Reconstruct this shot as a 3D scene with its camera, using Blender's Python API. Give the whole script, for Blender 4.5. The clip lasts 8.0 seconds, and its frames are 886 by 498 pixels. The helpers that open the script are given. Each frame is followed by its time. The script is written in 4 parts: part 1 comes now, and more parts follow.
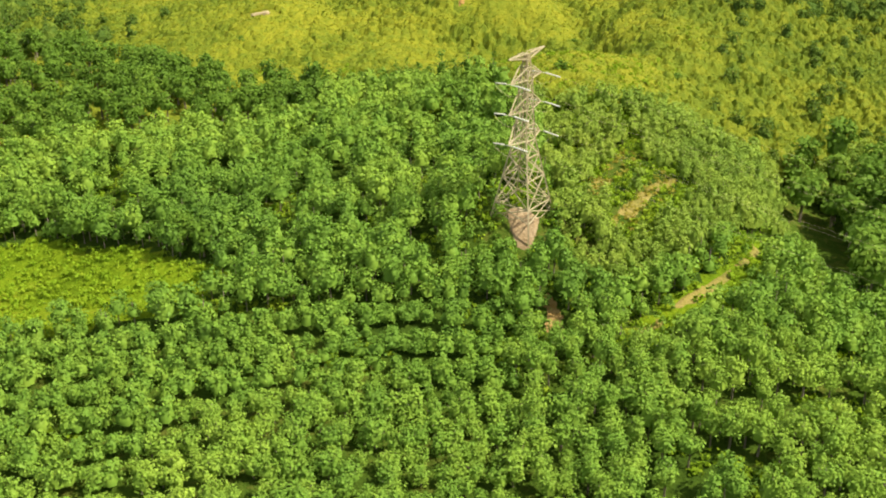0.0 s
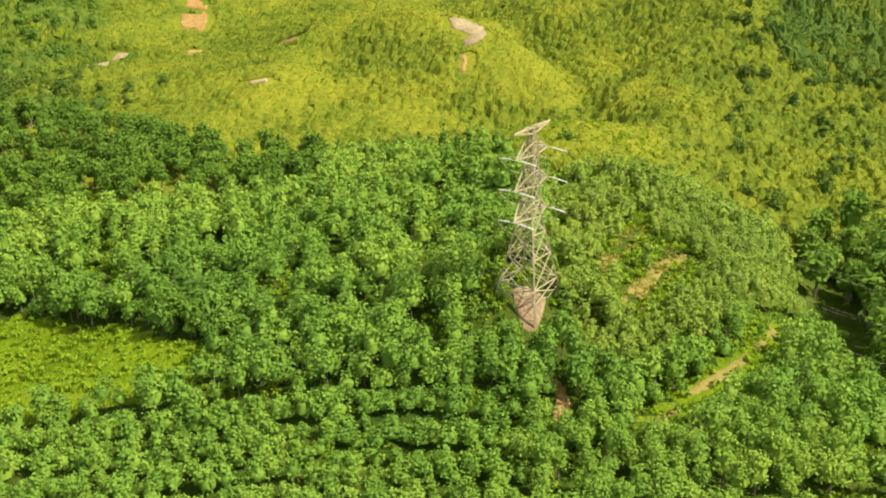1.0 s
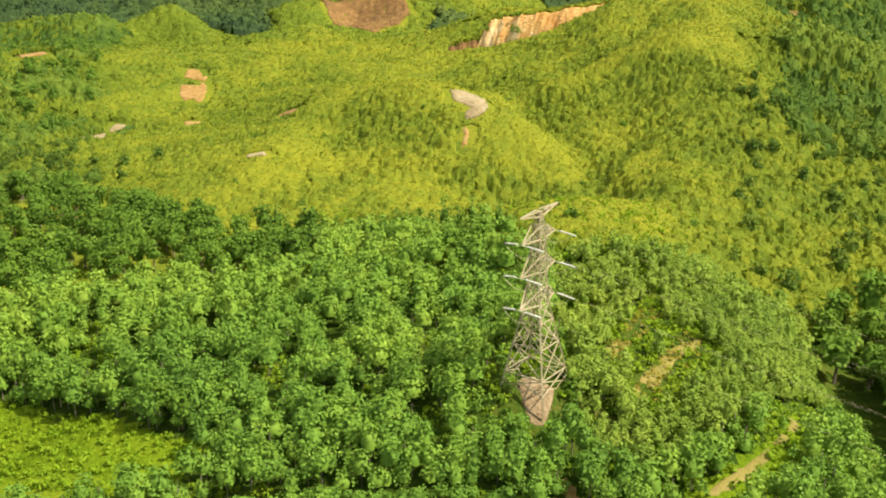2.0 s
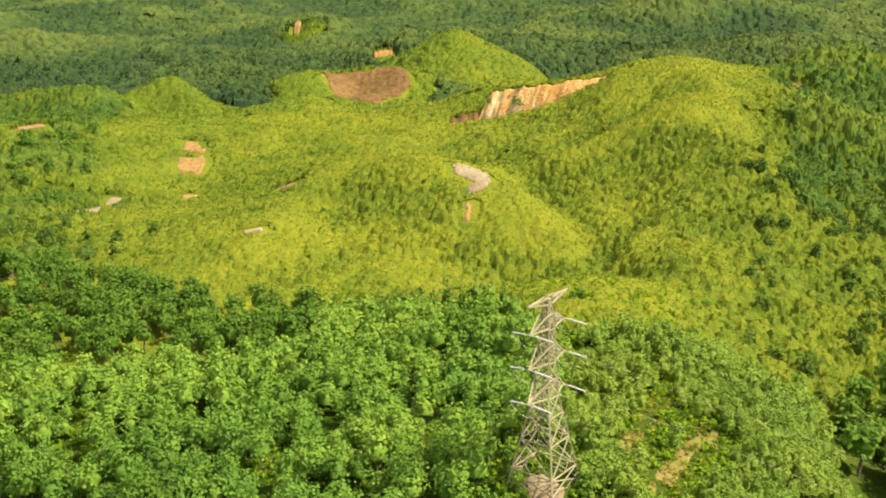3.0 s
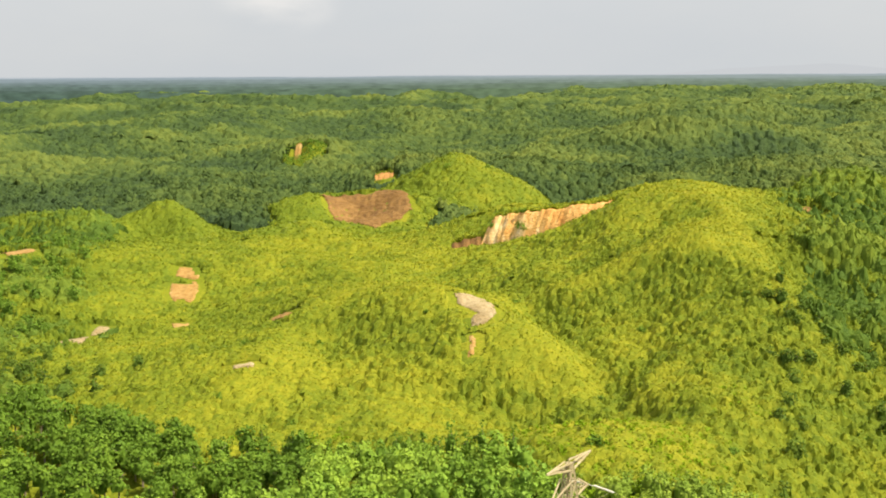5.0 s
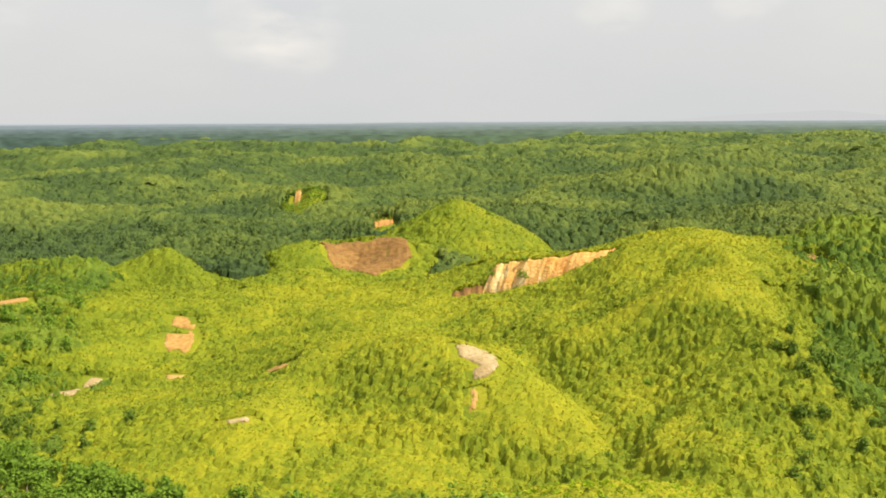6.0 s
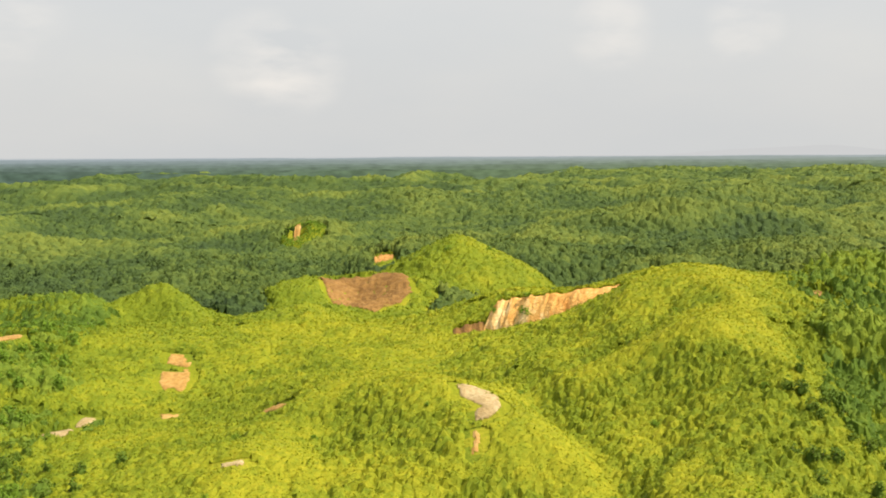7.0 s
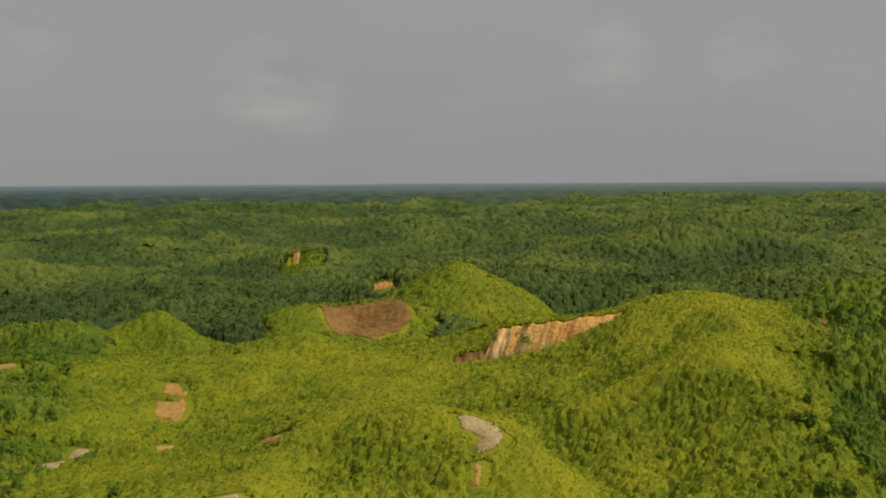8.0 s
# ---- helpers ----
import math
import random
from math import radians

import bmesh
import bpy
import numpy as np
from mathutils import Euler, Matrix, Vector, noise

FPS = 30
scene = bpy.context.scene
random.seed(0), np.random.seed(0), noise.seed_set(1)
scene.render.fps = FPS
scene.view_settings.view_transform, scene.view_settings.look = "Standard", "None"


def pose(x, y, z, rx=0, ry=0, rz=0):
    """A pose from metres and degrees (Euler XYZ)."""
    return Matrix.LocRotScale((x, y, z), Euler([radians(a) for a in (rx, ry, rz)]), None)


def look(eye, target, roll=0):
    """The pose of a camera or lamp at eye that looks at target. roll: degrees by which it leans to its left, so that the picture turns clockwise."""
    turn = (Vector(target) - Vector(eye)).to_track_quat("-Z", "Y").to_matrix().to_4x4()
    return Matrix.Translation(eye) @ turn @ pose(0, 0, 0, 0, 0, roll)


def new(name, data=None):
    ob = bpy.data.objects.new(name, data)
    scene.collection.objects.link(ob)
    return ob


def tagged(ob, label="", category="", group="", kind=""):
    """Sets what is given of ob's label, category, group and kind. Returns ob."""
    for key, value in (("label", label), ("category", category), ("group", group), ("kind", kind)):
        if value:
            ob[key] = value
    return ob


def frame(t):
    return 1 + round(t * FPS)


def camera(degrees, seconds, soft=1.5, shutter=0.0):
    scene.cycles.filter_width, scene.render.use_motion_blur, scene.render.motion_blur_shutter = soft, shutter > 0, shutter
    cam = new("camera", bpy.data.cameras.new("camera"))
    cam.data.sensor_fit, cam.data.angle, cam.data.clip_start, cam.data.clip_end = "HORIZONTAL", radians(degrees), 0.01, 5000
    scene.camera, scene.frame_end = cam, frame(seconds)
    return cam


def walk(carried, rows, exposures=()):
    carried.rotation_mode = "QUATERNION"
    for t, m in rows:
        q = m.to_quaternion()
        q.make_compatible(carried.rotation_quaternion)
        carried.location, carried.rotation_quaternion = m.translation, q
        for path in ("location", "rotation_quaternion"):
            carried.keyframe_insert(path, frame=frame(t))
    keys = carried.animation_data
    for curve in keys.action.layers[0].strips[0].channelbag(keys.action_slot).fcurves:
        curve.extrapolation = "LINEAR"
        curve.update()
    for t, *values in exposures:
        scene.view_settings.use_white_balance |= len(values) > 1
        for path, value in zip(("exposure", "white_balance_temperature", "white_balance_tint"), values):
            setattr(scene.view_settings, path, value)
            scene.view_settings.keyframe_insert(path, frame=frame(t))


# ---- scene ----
cam = camera(45.13, 8.0, 1.9)
PATH = [
    (0, look((0.003, 0.000, 100.002), (0.161, 89.858, 56.121), -0.3)),
    (0.5, look((-0.203, 4.403, 99.811), (-0.007, 95.446, 58.445), -0.3)),
    (1, look((-0.412, 8.977, 99.734), (-0.188, 101.141, 60.932), -0.3)),
    (1.5, look((-0.519, 13.737, 99.785), (-0.287, 106.995, 63.688), -0.3)),
    (2.8, look((-0.900, 26.670, 99.805), (-0.687, 122.581, 71.500), -0.3)),
    (3.5, look((-1.089, 33.157, 99.627), (-0.864, 130.188, 75.444), -0.3)),
    (4, look((-1.311, 38.021, 99.630), (-1.064, 135.743, 78.405), -0.3)),
    (4.5, look((-1.489, 42.406, 99.566), (-1.227, 140.646, 80.890), -0.3)),
    (6, look((-1.916, 54.581, 99.712), (-1.610, 153.857, 87.708), -0.3)),
    (6.5, look((-2.064, 58.140, 99.689), (-1.740, 157.600, 89.322), -0.3)),
    (7, look((-2.225, 61.765, 99.790), (-1.883, 161.373, 90.960), -0.3)),
    (7.5, look((-2.302, 64.895, 99.725), (-1.939, 164.604, 92.107), -0.3)),
    (8, look((-2.320, 67.791, 99.651), (-1.945, 167.590, 93.321), -0.3)),
]
walk(cam, PATH, [(0, 0.75, 6500, 9), (4.0, 0.78, 6600, 10), (6.0, 0.92, 7200, 12), (7.0, 0.87, 7200, 12), (7.5, 0.3, 7200, 12), (8.0, -0.3, 7200, 12)])

# ---------------------------------------------------------------- light and sky
SUN_AZ, SUN_EL = 107.0, 52.0          # degrees: compass from +y towards +x, height

world = bpy.data.worlds.new("world")
scene.world = world
world.use_nodes = True
wn, wl = world.node_tree.nodes, world.node_tree.links
wn.clear()
w_out = wn.new("ShaderNodeOutputWorld")
w_bg = wn.new("ShaderNodeBackground")
w_bg.inputs["Strength"].default_value = 0.1
sky = wn.new("ShaderNodeTexSky")
sky.sky_type = "NISHITA"
sky.sun_disc = False
sky.sun_elevation, sky.sun_rotation = radians(SUN_EL), radians(SUN_AZ)
sky.air_density, sky.dust_density, sky.ozone_density = 1.0, 6.0, 1.0
# thin milky cloud veil with a few brighter heaps
w_co = wn.new("ShaderNodeTexCoord")
w_map = wn.new("ShaderNodeMapping")
w_map.inputs["Scale"].default_value = (1.0, 1.0, 2.6)
w_no = wn.new("ShaderNodeTexNoise")
w_no.inputs["Scale"].default_value = 3.2
w_no.inputs["Detail"].default_value = 6.0
w_no.inputs["Roughness"].default_value = 0.55
w_ramp = wn.new("ShaderNodeValToRGB")
w_ramp.color_ramp.elements[0].position, w_ramp.color_ramp.elements[0].color = 0.34, (3.72, 4.08, 4.48, 1)
w_ramp.color_ramp.elements[1].position, w_ramp.color_ramp.elements[1].color = 0.74, (4.05, 4.33, 4.6, 1)
w_mix = wn.new("ShaderNodeMix")
w_mix.data_type = "RGBA"
w_mix.inputs["Factor"].default_value = 0.86
wl.new(w_co.outputs["Generated"], w_map.inputs["Vector"])
wl.new(w_map.outputs["Vector"], w_no.inputs["Vector"])
wl.new(w_no.outputs["Fac"], w_ramp.inputs["Fac"])
wl.new(sky.outputs["Color"], w_mix.inputs["A"])
wl.new(w_ramp.outputs["Color"], w_mix.inputs["B"])
# brighter cloud heaps, each about a direction
haze = w_mix.outputs["Result"]
w_norm = wn.new("ShaderNodeVectorMath")
w_norm.operation = "NORMALIZE"
wl.new(w_co.outputs["Generated"], w_norm.inputs[0])
for cx, cz, spread in ((-0.166, 0.088, 0.0009), (-0.13, 0.08, 0.0008), (0.16, 0.112, 0.0006), (0.284, 0.118, 0.0005), (-0.42, 0.15, 0.002), (0.5, 0.2, 0.002)):
    toward = Vector((cx, 1.0, cz)).normalized()
    w_dot, w_rng, w_mul, w_add = wn.new("ShaderNodeVectorMath"), wn.new("ShaderNodeMapRange"), wn.new("ShaderNodeMath"), wn.new("ShaderNodeMix")
    w_dot.operation, w_mul.operation = "DOT_PRODUCT", "MULTIPLY"
    w_dot.inputs[1].default_value = toward
    w_rng.interpolation_type = "SMOOTHSTEP"
    w_rng.inputs["From Min"].default_value, w_rng.inputs["From Max"].default_value = 1 - spread * 1.6, 1.0
    wl.new(w_norm.outputs["Vector"], w_dot.inputs[0])
    wl.new(w_dot.outputs["Value"], w_rng.inputs["Value"])
    w_puff = wn.new("ShaderNodeTexNoise")
    w_puff.inputs["Scale"].default_value, w_puff.inputs["Detail"].default_value = 13.0, 6.0
    wl.new(w_map.outputs["Vector"], w_puff.inputs["Vector"])
    wl.new(w_rng.outputs["Result"], w_mul.inputs[0])
    w_cut = wn.new("ShaderNodeMapRange")
    w_cut.inputs["From Min"].default_value, w_cut.inputs["From Max"].default_value = 0.36, 0.66
    w_cut.inputs["To Max"].default_value = 0.3
    wl.new(w_puff.outputs["Fac"], w_cut.inputs["Value"])
    wl.new(w_cut.outputs["Result"], w_mul.inputs[1])
    w_add.data_type = "RGBA"
    wl.new(w_mul.outputs["Value"], w_add.inputs["Factor"])
    wl.new(haze, w_add.inputs["A"])
    w_add.inputs["B"].default_value = (5.6, 5.55, 5.45, 1)
    haze = w_add.outputs["Result"]
wl.new(haze, w_bg.inputs["Color"])
wl.new(w_bg.outputs["Background"], w_out.inputs["Surface"])

sun = new("sun", bpy.data.lights.new("sun", "SUN"))
sun.data.energy, sun.data.angle, sun.data.color = 4.5, radians(0.6), (1.0, 0.95, 0.84)
sun_dir = Vector((math.sin(radians(SUN_AZ)) * math.cos(radians(SUN_EL)), math.cos(radians(SUN_AZ)) * math.cos(radians(SUN_EL)), math.sin(radians(SUN_EL))))
sun.matrix_world = look(tuple(sun_dir * 300), (0, 0, 0))


# ---------------------------------------------------------------- materials
def material(name, ramp, scale=0.3, rough=0.8, bump=0.3, bump_scale=3.0, island=0.0, thin=0.0, big=0.02, detail=5.0, metal=0.0, big_amount=0.5, by_object=0.0, tint=0.0):
    """A surface whose colour runs along a ramp by two sizes of noise, with relief; thin: how much light passes leaves."""
    m = bpy.data.materials.new(name)
    m.use_nodes = True
    n, l = m.node_tree.nodes, m.node_tree.links
    n.clear()
    out, bsdf = n.new("ShaderNodeOutputMaterial"), n.new("ShaderNodeBsdfPrincipled")
    geo = n.new("ShaderNodeNewGeometry")
    fine, broad = n.new("ShaderNodeTexNoise"), n.new("ShaderNodeTexNoise")
    fine.inputs["Scale"].default_value, fine.inputs["Detail"].default_value, fine.inputs["Roughness"].default_value = scale, detail, 0.65
    broad.inputs["Scale"].default_value, broad.inputs["Detail"].default_value = big, 3.0
    l.new(geo.outputs["Position"], fine.inputs["Vector"])
    l.new(geo.outputs["Position"], broad.inputs["Vector"])

    def mixed(a, b, f):
        x = n.new("ShaderNodeMix")
        x.inputs["Factor"].default_value = f
        l.new(a, x.inputs["A"])
        l.new(b, x.inputs["B"])
        return x.outputs["Result"]

    value = mixed(fine.outputs["Fac"], broad.outputs["Fac"], big_amount)
    stretch = n.new("ShaderNodeMapRange")
    stretch.inputs["From Min"].default_value, stretch.inputs["From Max"].default_value = 0.33, 0.67
    l.new(value, stretch.inputs["Value"])
    value = stretch.outputs["Result"]
    if island:
        value = mixed(value, geo.outputs["Random Per Island"], island)
    if tint:
        att = n.new("ShaderNodeAttribute")
        att.attribute_name = "tint"
        value = mixed(value, att.outputs["Fac"], tint)
    if by_object:
        info = n.new("ShaderNodeObjectInfo")
        value = mixed(value, info.outputs["Random"], by_object)
    cr = n.new("ShaderNodeValToRGB")
    while len(cr.color_ramp.elements) < len(ramp):
        cr.color_ramp.elements.new(0.5)
    for e, (p, c) in zip(cr.color_ramp.elements, ramp):
        e.position, e.color = p, (*c, 1)
    l.new(value, cr.inputs["Fac"])
    l.new(cr.outputs["Color"], bsdf.inputs["Base Color"])
    bsdf.inputs["Roughness"].default_value = rough
    bsdf.inputs["Metallic"].default_value = metal
    bsdf.inputs["Specular IOR Level"].default_value = 0.06 if thin else 0.0 if rough > 0.9 else 0.25
    if bump:
        rel, bu = n.new("ShaderNodeTexNoise"), n.new("ShaderNodeBump")
        rel.inputs["Scale"].default_value, rel.inputs["Detail"].default_value = bump_scale, 4.0
        bu.inputs["Strength"].default_value, bu.inputs["Distance"].default_value = bump, 0.6 / bump_scale
        l.new(geo.outputs["Position"], rel.inputs["Vector"])
        l.new(rel.outputs["Fac"], bu.inputs["Height"])
        l.new(bu.outputs["Normal"], bsdf.inputs["Normal"])
    last = bsdf.outputs["BSDF"]
    if thin:
        tr, ms = n.new("ShaderNodeBsdfTranslucent"), n.new("ShaderNodeMixShader")
        l.new(cr.outputs["Color"], tr.inputs["Color"])
        ms.inputs["Fac"].default_value = thin
        l.new(last, ms.inputs[1])
        l.new(tr.outputs["BSDF"], ms.inputs[2])
        last = ms.outputs["Shader"]
    l.new(last, out.inputs["Surface"])
    return m


M_GRASS = material("hill_grass", [(0.0, (0.113, 0.15, 0.014)), (0.4, (0.162, 0.188, 0.017)), (0.7, (0.216, 0.22, 0.020)), (1.0, (0.270, 0.24, 0.03))], scale=0.9, bump=1.0, bump_scale=0.9, big=0.018, rough=1.0)
M_FLOOR = material("forest_floor", [(0.0, (0.03, 0.065, 0.012)), (0.5, (0.06, 0.105, 0.016)), (1.0, (0.12, 0.16, 0.025))], scale=0.12, bump=0.8, bump_scale=0.3, big=0.006)
M_LITTER = material("plantation_floor", [(0.0, (0.03, 0.055, 0.008)), (0.6, (0.055, 0.09, 0.010)), (1.0, (0.11, 0.11, 0.02))], scale=0.6, bump=0.9, bump_scale=1.0, big=0.05, rough=1.0)
M_SHRUB = material("shrub_leaf", [(0.0, (0.138, 0.20, 0.018)), (0.3, (0.239, 0.285, 0.021)), (0.7, (0.345, 0.358, 0.025)), (1.0, (0.435, 0.385, 0.04))], scale=0.12, bump=0, island=0.08, thin=0.38, big=0.02, rough=0.6, tint=0.45, big_amount=0.6)
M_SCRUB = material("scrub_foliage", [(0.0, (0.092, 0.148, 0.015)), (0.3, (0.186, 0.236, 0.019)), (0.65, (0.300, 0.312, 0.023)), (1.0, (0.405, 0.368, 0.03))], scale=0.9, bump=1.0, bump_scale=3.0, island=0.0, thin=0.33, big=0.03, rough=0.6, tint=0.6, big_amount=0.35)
M_FIELD = material("field_grass", [(0.0, (0.16, 0.28, 0.014)), (0.5, (0.235, 0.35, 0.017)), (1.0, (0.33, 0.38, 0.025))], scale=0.2, bump=0, island=0.3, thin=0.4, big=0.04, rough=0.6, tint=0.15)
M_DRY = material("dry_grass_strip", [(0.0, (0.16, 0.15, 0.025)), (0.5, (0.25, 0.20, 0.04)), (1.0, (0.34, 0.25, 0.08))], scale=0.6, bump=0.9, bump_scale=2.0, big=0.1)
M_STRAW = material("dry_grass_blade", [(0.0, (0.20, 0.21, 0.02)), (0.5, (0.31, 0.27, 0.03)), (1.0, (0.42, 0.32, 0.07))], scale=0.3, bump=0, island=0.3, thin=0.35, big=0.05, rough=0.7, tint=0.2)
M_FIELDSOIL = material("field_ground", [(0.0, (0.09, 0.145, 0.007)), (0.5, (0.145, 0.205, 0.009)), (1.0, (0.23, 0.23, 0.02))], scale=0.9, bump=1.0, bump_scale=1.2, big=0.05, rough=1.0)
M_SCRUBLAND = material("scrub_ground", [(0.0, (0.086, 0.125, 0.014)), (0.5, (0.135, 0.168, 0.017)), (1.0, (0.194, 0.21, 0.022))], scale=0.9, bump=1.0, bump_scale=0.9, big=0.02, rough=1.0)
M_TERRACE = material("terrace_earth", [(0.0, (0.20, 0.13, 0.06)), (0.5, (0.29, 0.20, 0.10)), (1.0, (0.38, 0.285, 0.16))], scale=0.5, bump=0.9, bump_scale=1.6, big=0.15)
M_BUSH = material("dark_bush_leaf", [(0.0, (0.07, 0.135, 0.016)), (0.5, (0.13, 0.225, 0.024)), (1.0, (0.24, 0.34, 0.04))], scale=0.3, bump=0, island=0.4, thin=0.3, big=0.03, rough=0.55, by_object=0.25)
M_CROP = material("plantation_leaf", [(0.0, (0.06, 0.13, 0.020)), (0.4, (0.165, 0.285, 0.034)), (0.75, (0.30, 0.415, 0.048)), (1.0, (0.46, 0.53, 0.075))], scale=0.25, bump=0, island=0.16, thin=0.25, big=0.025, rough=0.5, tint=0.34, by_object=0.16)
M_OLIVE = material("spur_leaf", [(0.0, (0.085, 0.15, 0.022)), (0.4, (0.205, 0.30, 0.038)), (0.75, (0.35, 0.43, 0.058)), (1.0, (0.50, 0.54, 0.09))], scale=0.25, bump=0, island=0.16, thin=0.25, big=0.025, rough=0.5, tint=0.34, by_object=0.16)
# bluish dark end stands in for haze on the far forest
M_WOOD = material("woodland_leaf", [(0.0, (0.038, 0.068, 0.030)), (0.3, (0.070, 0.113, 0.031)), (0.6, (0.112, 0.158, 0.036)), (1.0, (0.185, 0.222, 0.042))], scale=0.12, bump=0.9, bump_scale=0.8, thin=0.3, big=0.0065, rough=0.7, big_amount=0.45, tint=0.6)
M_THICKET = material("thicket_leaf", [(0.0, (0.045, 0.095, 0.016)), (0.4, (0.095, 0.158, 0.021)), (0.75, (0.165, 0.228, 0.026)), (1.0, (0.265, 0.30, 0.034))], scale=0.3, bump=0.9, bump_scale=1.6, thin=0.28, big=0.015, rough=0.6, tint=0.5, by_object=0.15)
M_BARK = material("bark", [(0.0, (0.12, 0.09, 0.06)), (1.0, (0.30, 0.24, 0.17))], scale=2.0, bump=0.6, bump_scale=6.0, by_object=0.3)
M_SOIL = material("bare_soil", [(0.0, (0.22, 0.115, 0.025)), (0.5, (0.33, 0.19, 0.05)), (1.0, (0.46, 0.31, 0.12))], scale=0.5, bump=0.9, bump_scale=1.6, big=0.12)
M_SAND = material("pale_sand", [(0.0, (0.20, 0.135, 0.05)), (0.5, (0.31, 0.23, 0.11)), (1.0, (0.46, 0.38, 0.22))], scale=0.7, bump=1.0, bump_scale=1.2, big=0.12)
M_RED = material("red_soil", [(0.0, (0.11, 0.054, 0.013)), (0.5, (0.185, 0.096, 0.024)), (1.0, (0.275, 0.155, 0.047))], scale=0.25, bump=1.0, bump_scale=0.7, big=0.06)
M_ORANGE = material("orange_earth", [(0.0, (0.28, 0.12, 0.03)), (0.5, (0.42, 0.21, 0.06)), (1.0, (0.56, 0.33, 0.12))], scale=0.25, bump=1.0, bump_scale=0.7, big=0.06)
def clay_material():
    """Cream to orange clay with washed streaks running down, redder towards the upper end of the face."""
    m = material("cliff_clay", [(0.0, (0.42, 0.15, 0.03)), (0.35, (0.60, 0.27, 0.06)), (0.65, (0.72, 0.41, 0.125)), (1.0, (0.80, 0.60, 0.31))], scale=0.16, bump=1.0, bump_scale=0.7, big=0.03)
    n, l = m.node_tree.nodes, m.node_tree.links
    geo, scaled = n.new("ShaderNodeNewGeometry"), n.new("ShaderNodeMapping")
    scaled.inputs["Scale"].default_value = (1.0, 0.5, 0.12)
    l.new(geo.outputs["Position"], scaled.inputs["Vector"])
    for node in n:
        if node.bl_idname == "ShaderNodeTexNoise" and abs(node.inputs["Scale"].default_value - 0.16) < 1e-3:
            node.inputs["Scale"].default_value = 0.42
            l.new(scaled.outputs["Vector"], node.inputs["Vector"])
    return m


M_CLIFF = clay_material()
M_STEEL = material("galvanised_steel", [(0.0, (0.38, 0.30, 0.16)), (1.0, (0.58, 0.48, 0.29))], scale=1.5, bump=0, big=0.2, metal=0.1, rough=0.5)
M_CERAMIC = material("insulator_ceramic", [(0.0, (0.60, 0.56, 0.46)), (1.0, (0.70, 0.66, 0.56))], scale=3.0, bump=0, big=0.5, rough=0.7)
M_CONC = material("concrete", [(0.0, (0.36, 0.34, 0.30)), (1.0, (0.52, 0.50, 0.46))], scale=2.0, bump=0.4, big=0.3)


# ---------------------------------------------------------------- the lie of the land
rng = np.random.default_rng(7)
LATTICE = rng.random((256, 256))


def value_noise(x, y):
    xi, yi = np.floor(x).astype(int), np.floor(y).astype(int)
    u, v = x - xi, y - yi
    u, v = u * u * (3 - 2 * u), v * v * (3 - 2 * v)
    at = lambda i, j: LATTICE[i % 256, j % 256]
    return (at(xi, yi) * (1 - u) + at(xi + 1, yi) * u) * (1 - v) + (at(xi, yi + 1) * (1 - u) + at(xi + 1, yi + 1) * u) * v


def fbm(x, y, size, octaves=3):
    """Noise from -1 to 1 with features of about that size in metres."""
    total, amp, norm = 0.0, 1.0, 0.0
    for k in range(octaves):
        f = 2.0**k / size
        total = total + amp * (2 * value_noise(x * f + 17.3 * k, y * f + 9.1 * k) - 1)
        norm += amp
        amp *= 0.5
    return total / norm


# hills: x, y, height, half-widths and turn of the first one
PLANTATION_RISE = [
    (-21, 35, 2.1, 74, 27.5, 37),
    (-8, 138, -3.2, 22.2, 24.7, 84),
    (51, 181, 5.9, 16.3, 50.2, 3),
    (-86, 190, -6.5, 17.3, 20.2, 11),
    (-118, 238, -6.8, 25.7, 36.1, 20),
    (43, 244, 11.1, 22.9, 102.1, 151),
    (22, 265, 9.6, 39.9, 17.3, 33),
    (-214, 300, 4.8, 329.6, 38, 147),
    (250, 300, -0.7, 27.9, 27.9, 179),
    (-65, 323, 2.3, 10.6, 22.3, 156),
    (202, 325, 4, 195.5, 41.7, 165),
    (-4, 337, -8.7, 63.5, 13.3, 132),
]
MAIN_HILLS = [
    (34, 380, -3.1, 87.1, 11.5, 11),
    (-11, 410, 28.8, 40.8, 62.2, 19),
    (87, 418, 28.8, 20.7, 37.8, 16),
    (1, 420, -2.6, 26.8, 36.1, 42),
    (46, 428, 11.2, 15.7, 55.5, 19),
    (196, 471, 8.3, 47.1, 115, 143),
    (104, 489, 34.4, 32.6, 66.9, 45),
    (-2, 558, -5, 39.2, 20.8, 10),
    (113, 594, 34.2, 73.7, 44.2, 177),
    (80, 602, -7.1, 18.2, 44.5, 137),
    (31, 605, 5.1, 18.1, 23, 31),
    (236, 674, 32.3, 50.6, 43.5, 165),
]
LEFT_HILLS = [
    (-55, 440, -13.3, 94.5, 37.4, 171),
    (-202, 459, 3.7, 20.3, 69.4, 177),
    (-157, 464, 9.9, 14.4, 21.8, 121),
    (-257, 474, 4, 47.7, 29.5, 12),
    (-187, 533, 7.5, 66.6, 23, 178),
    (-141, 556, 9.6, 271.1, 77, 111),
    (-237, 626, -5, 12.7, 23.3, 155),
    (-168, 637, -9.7, 14.1, 21.9, 156),
    (-210, 651, 15.5, 36.6, 14.5, 156),
    (-159, 664, 22.4, 21.9, 13.2, 147),
    (-39, 664, -7.1, 22.6, 25, 93),
    (-189, 684, -7.1, 27.5, 35.8, 145),
]
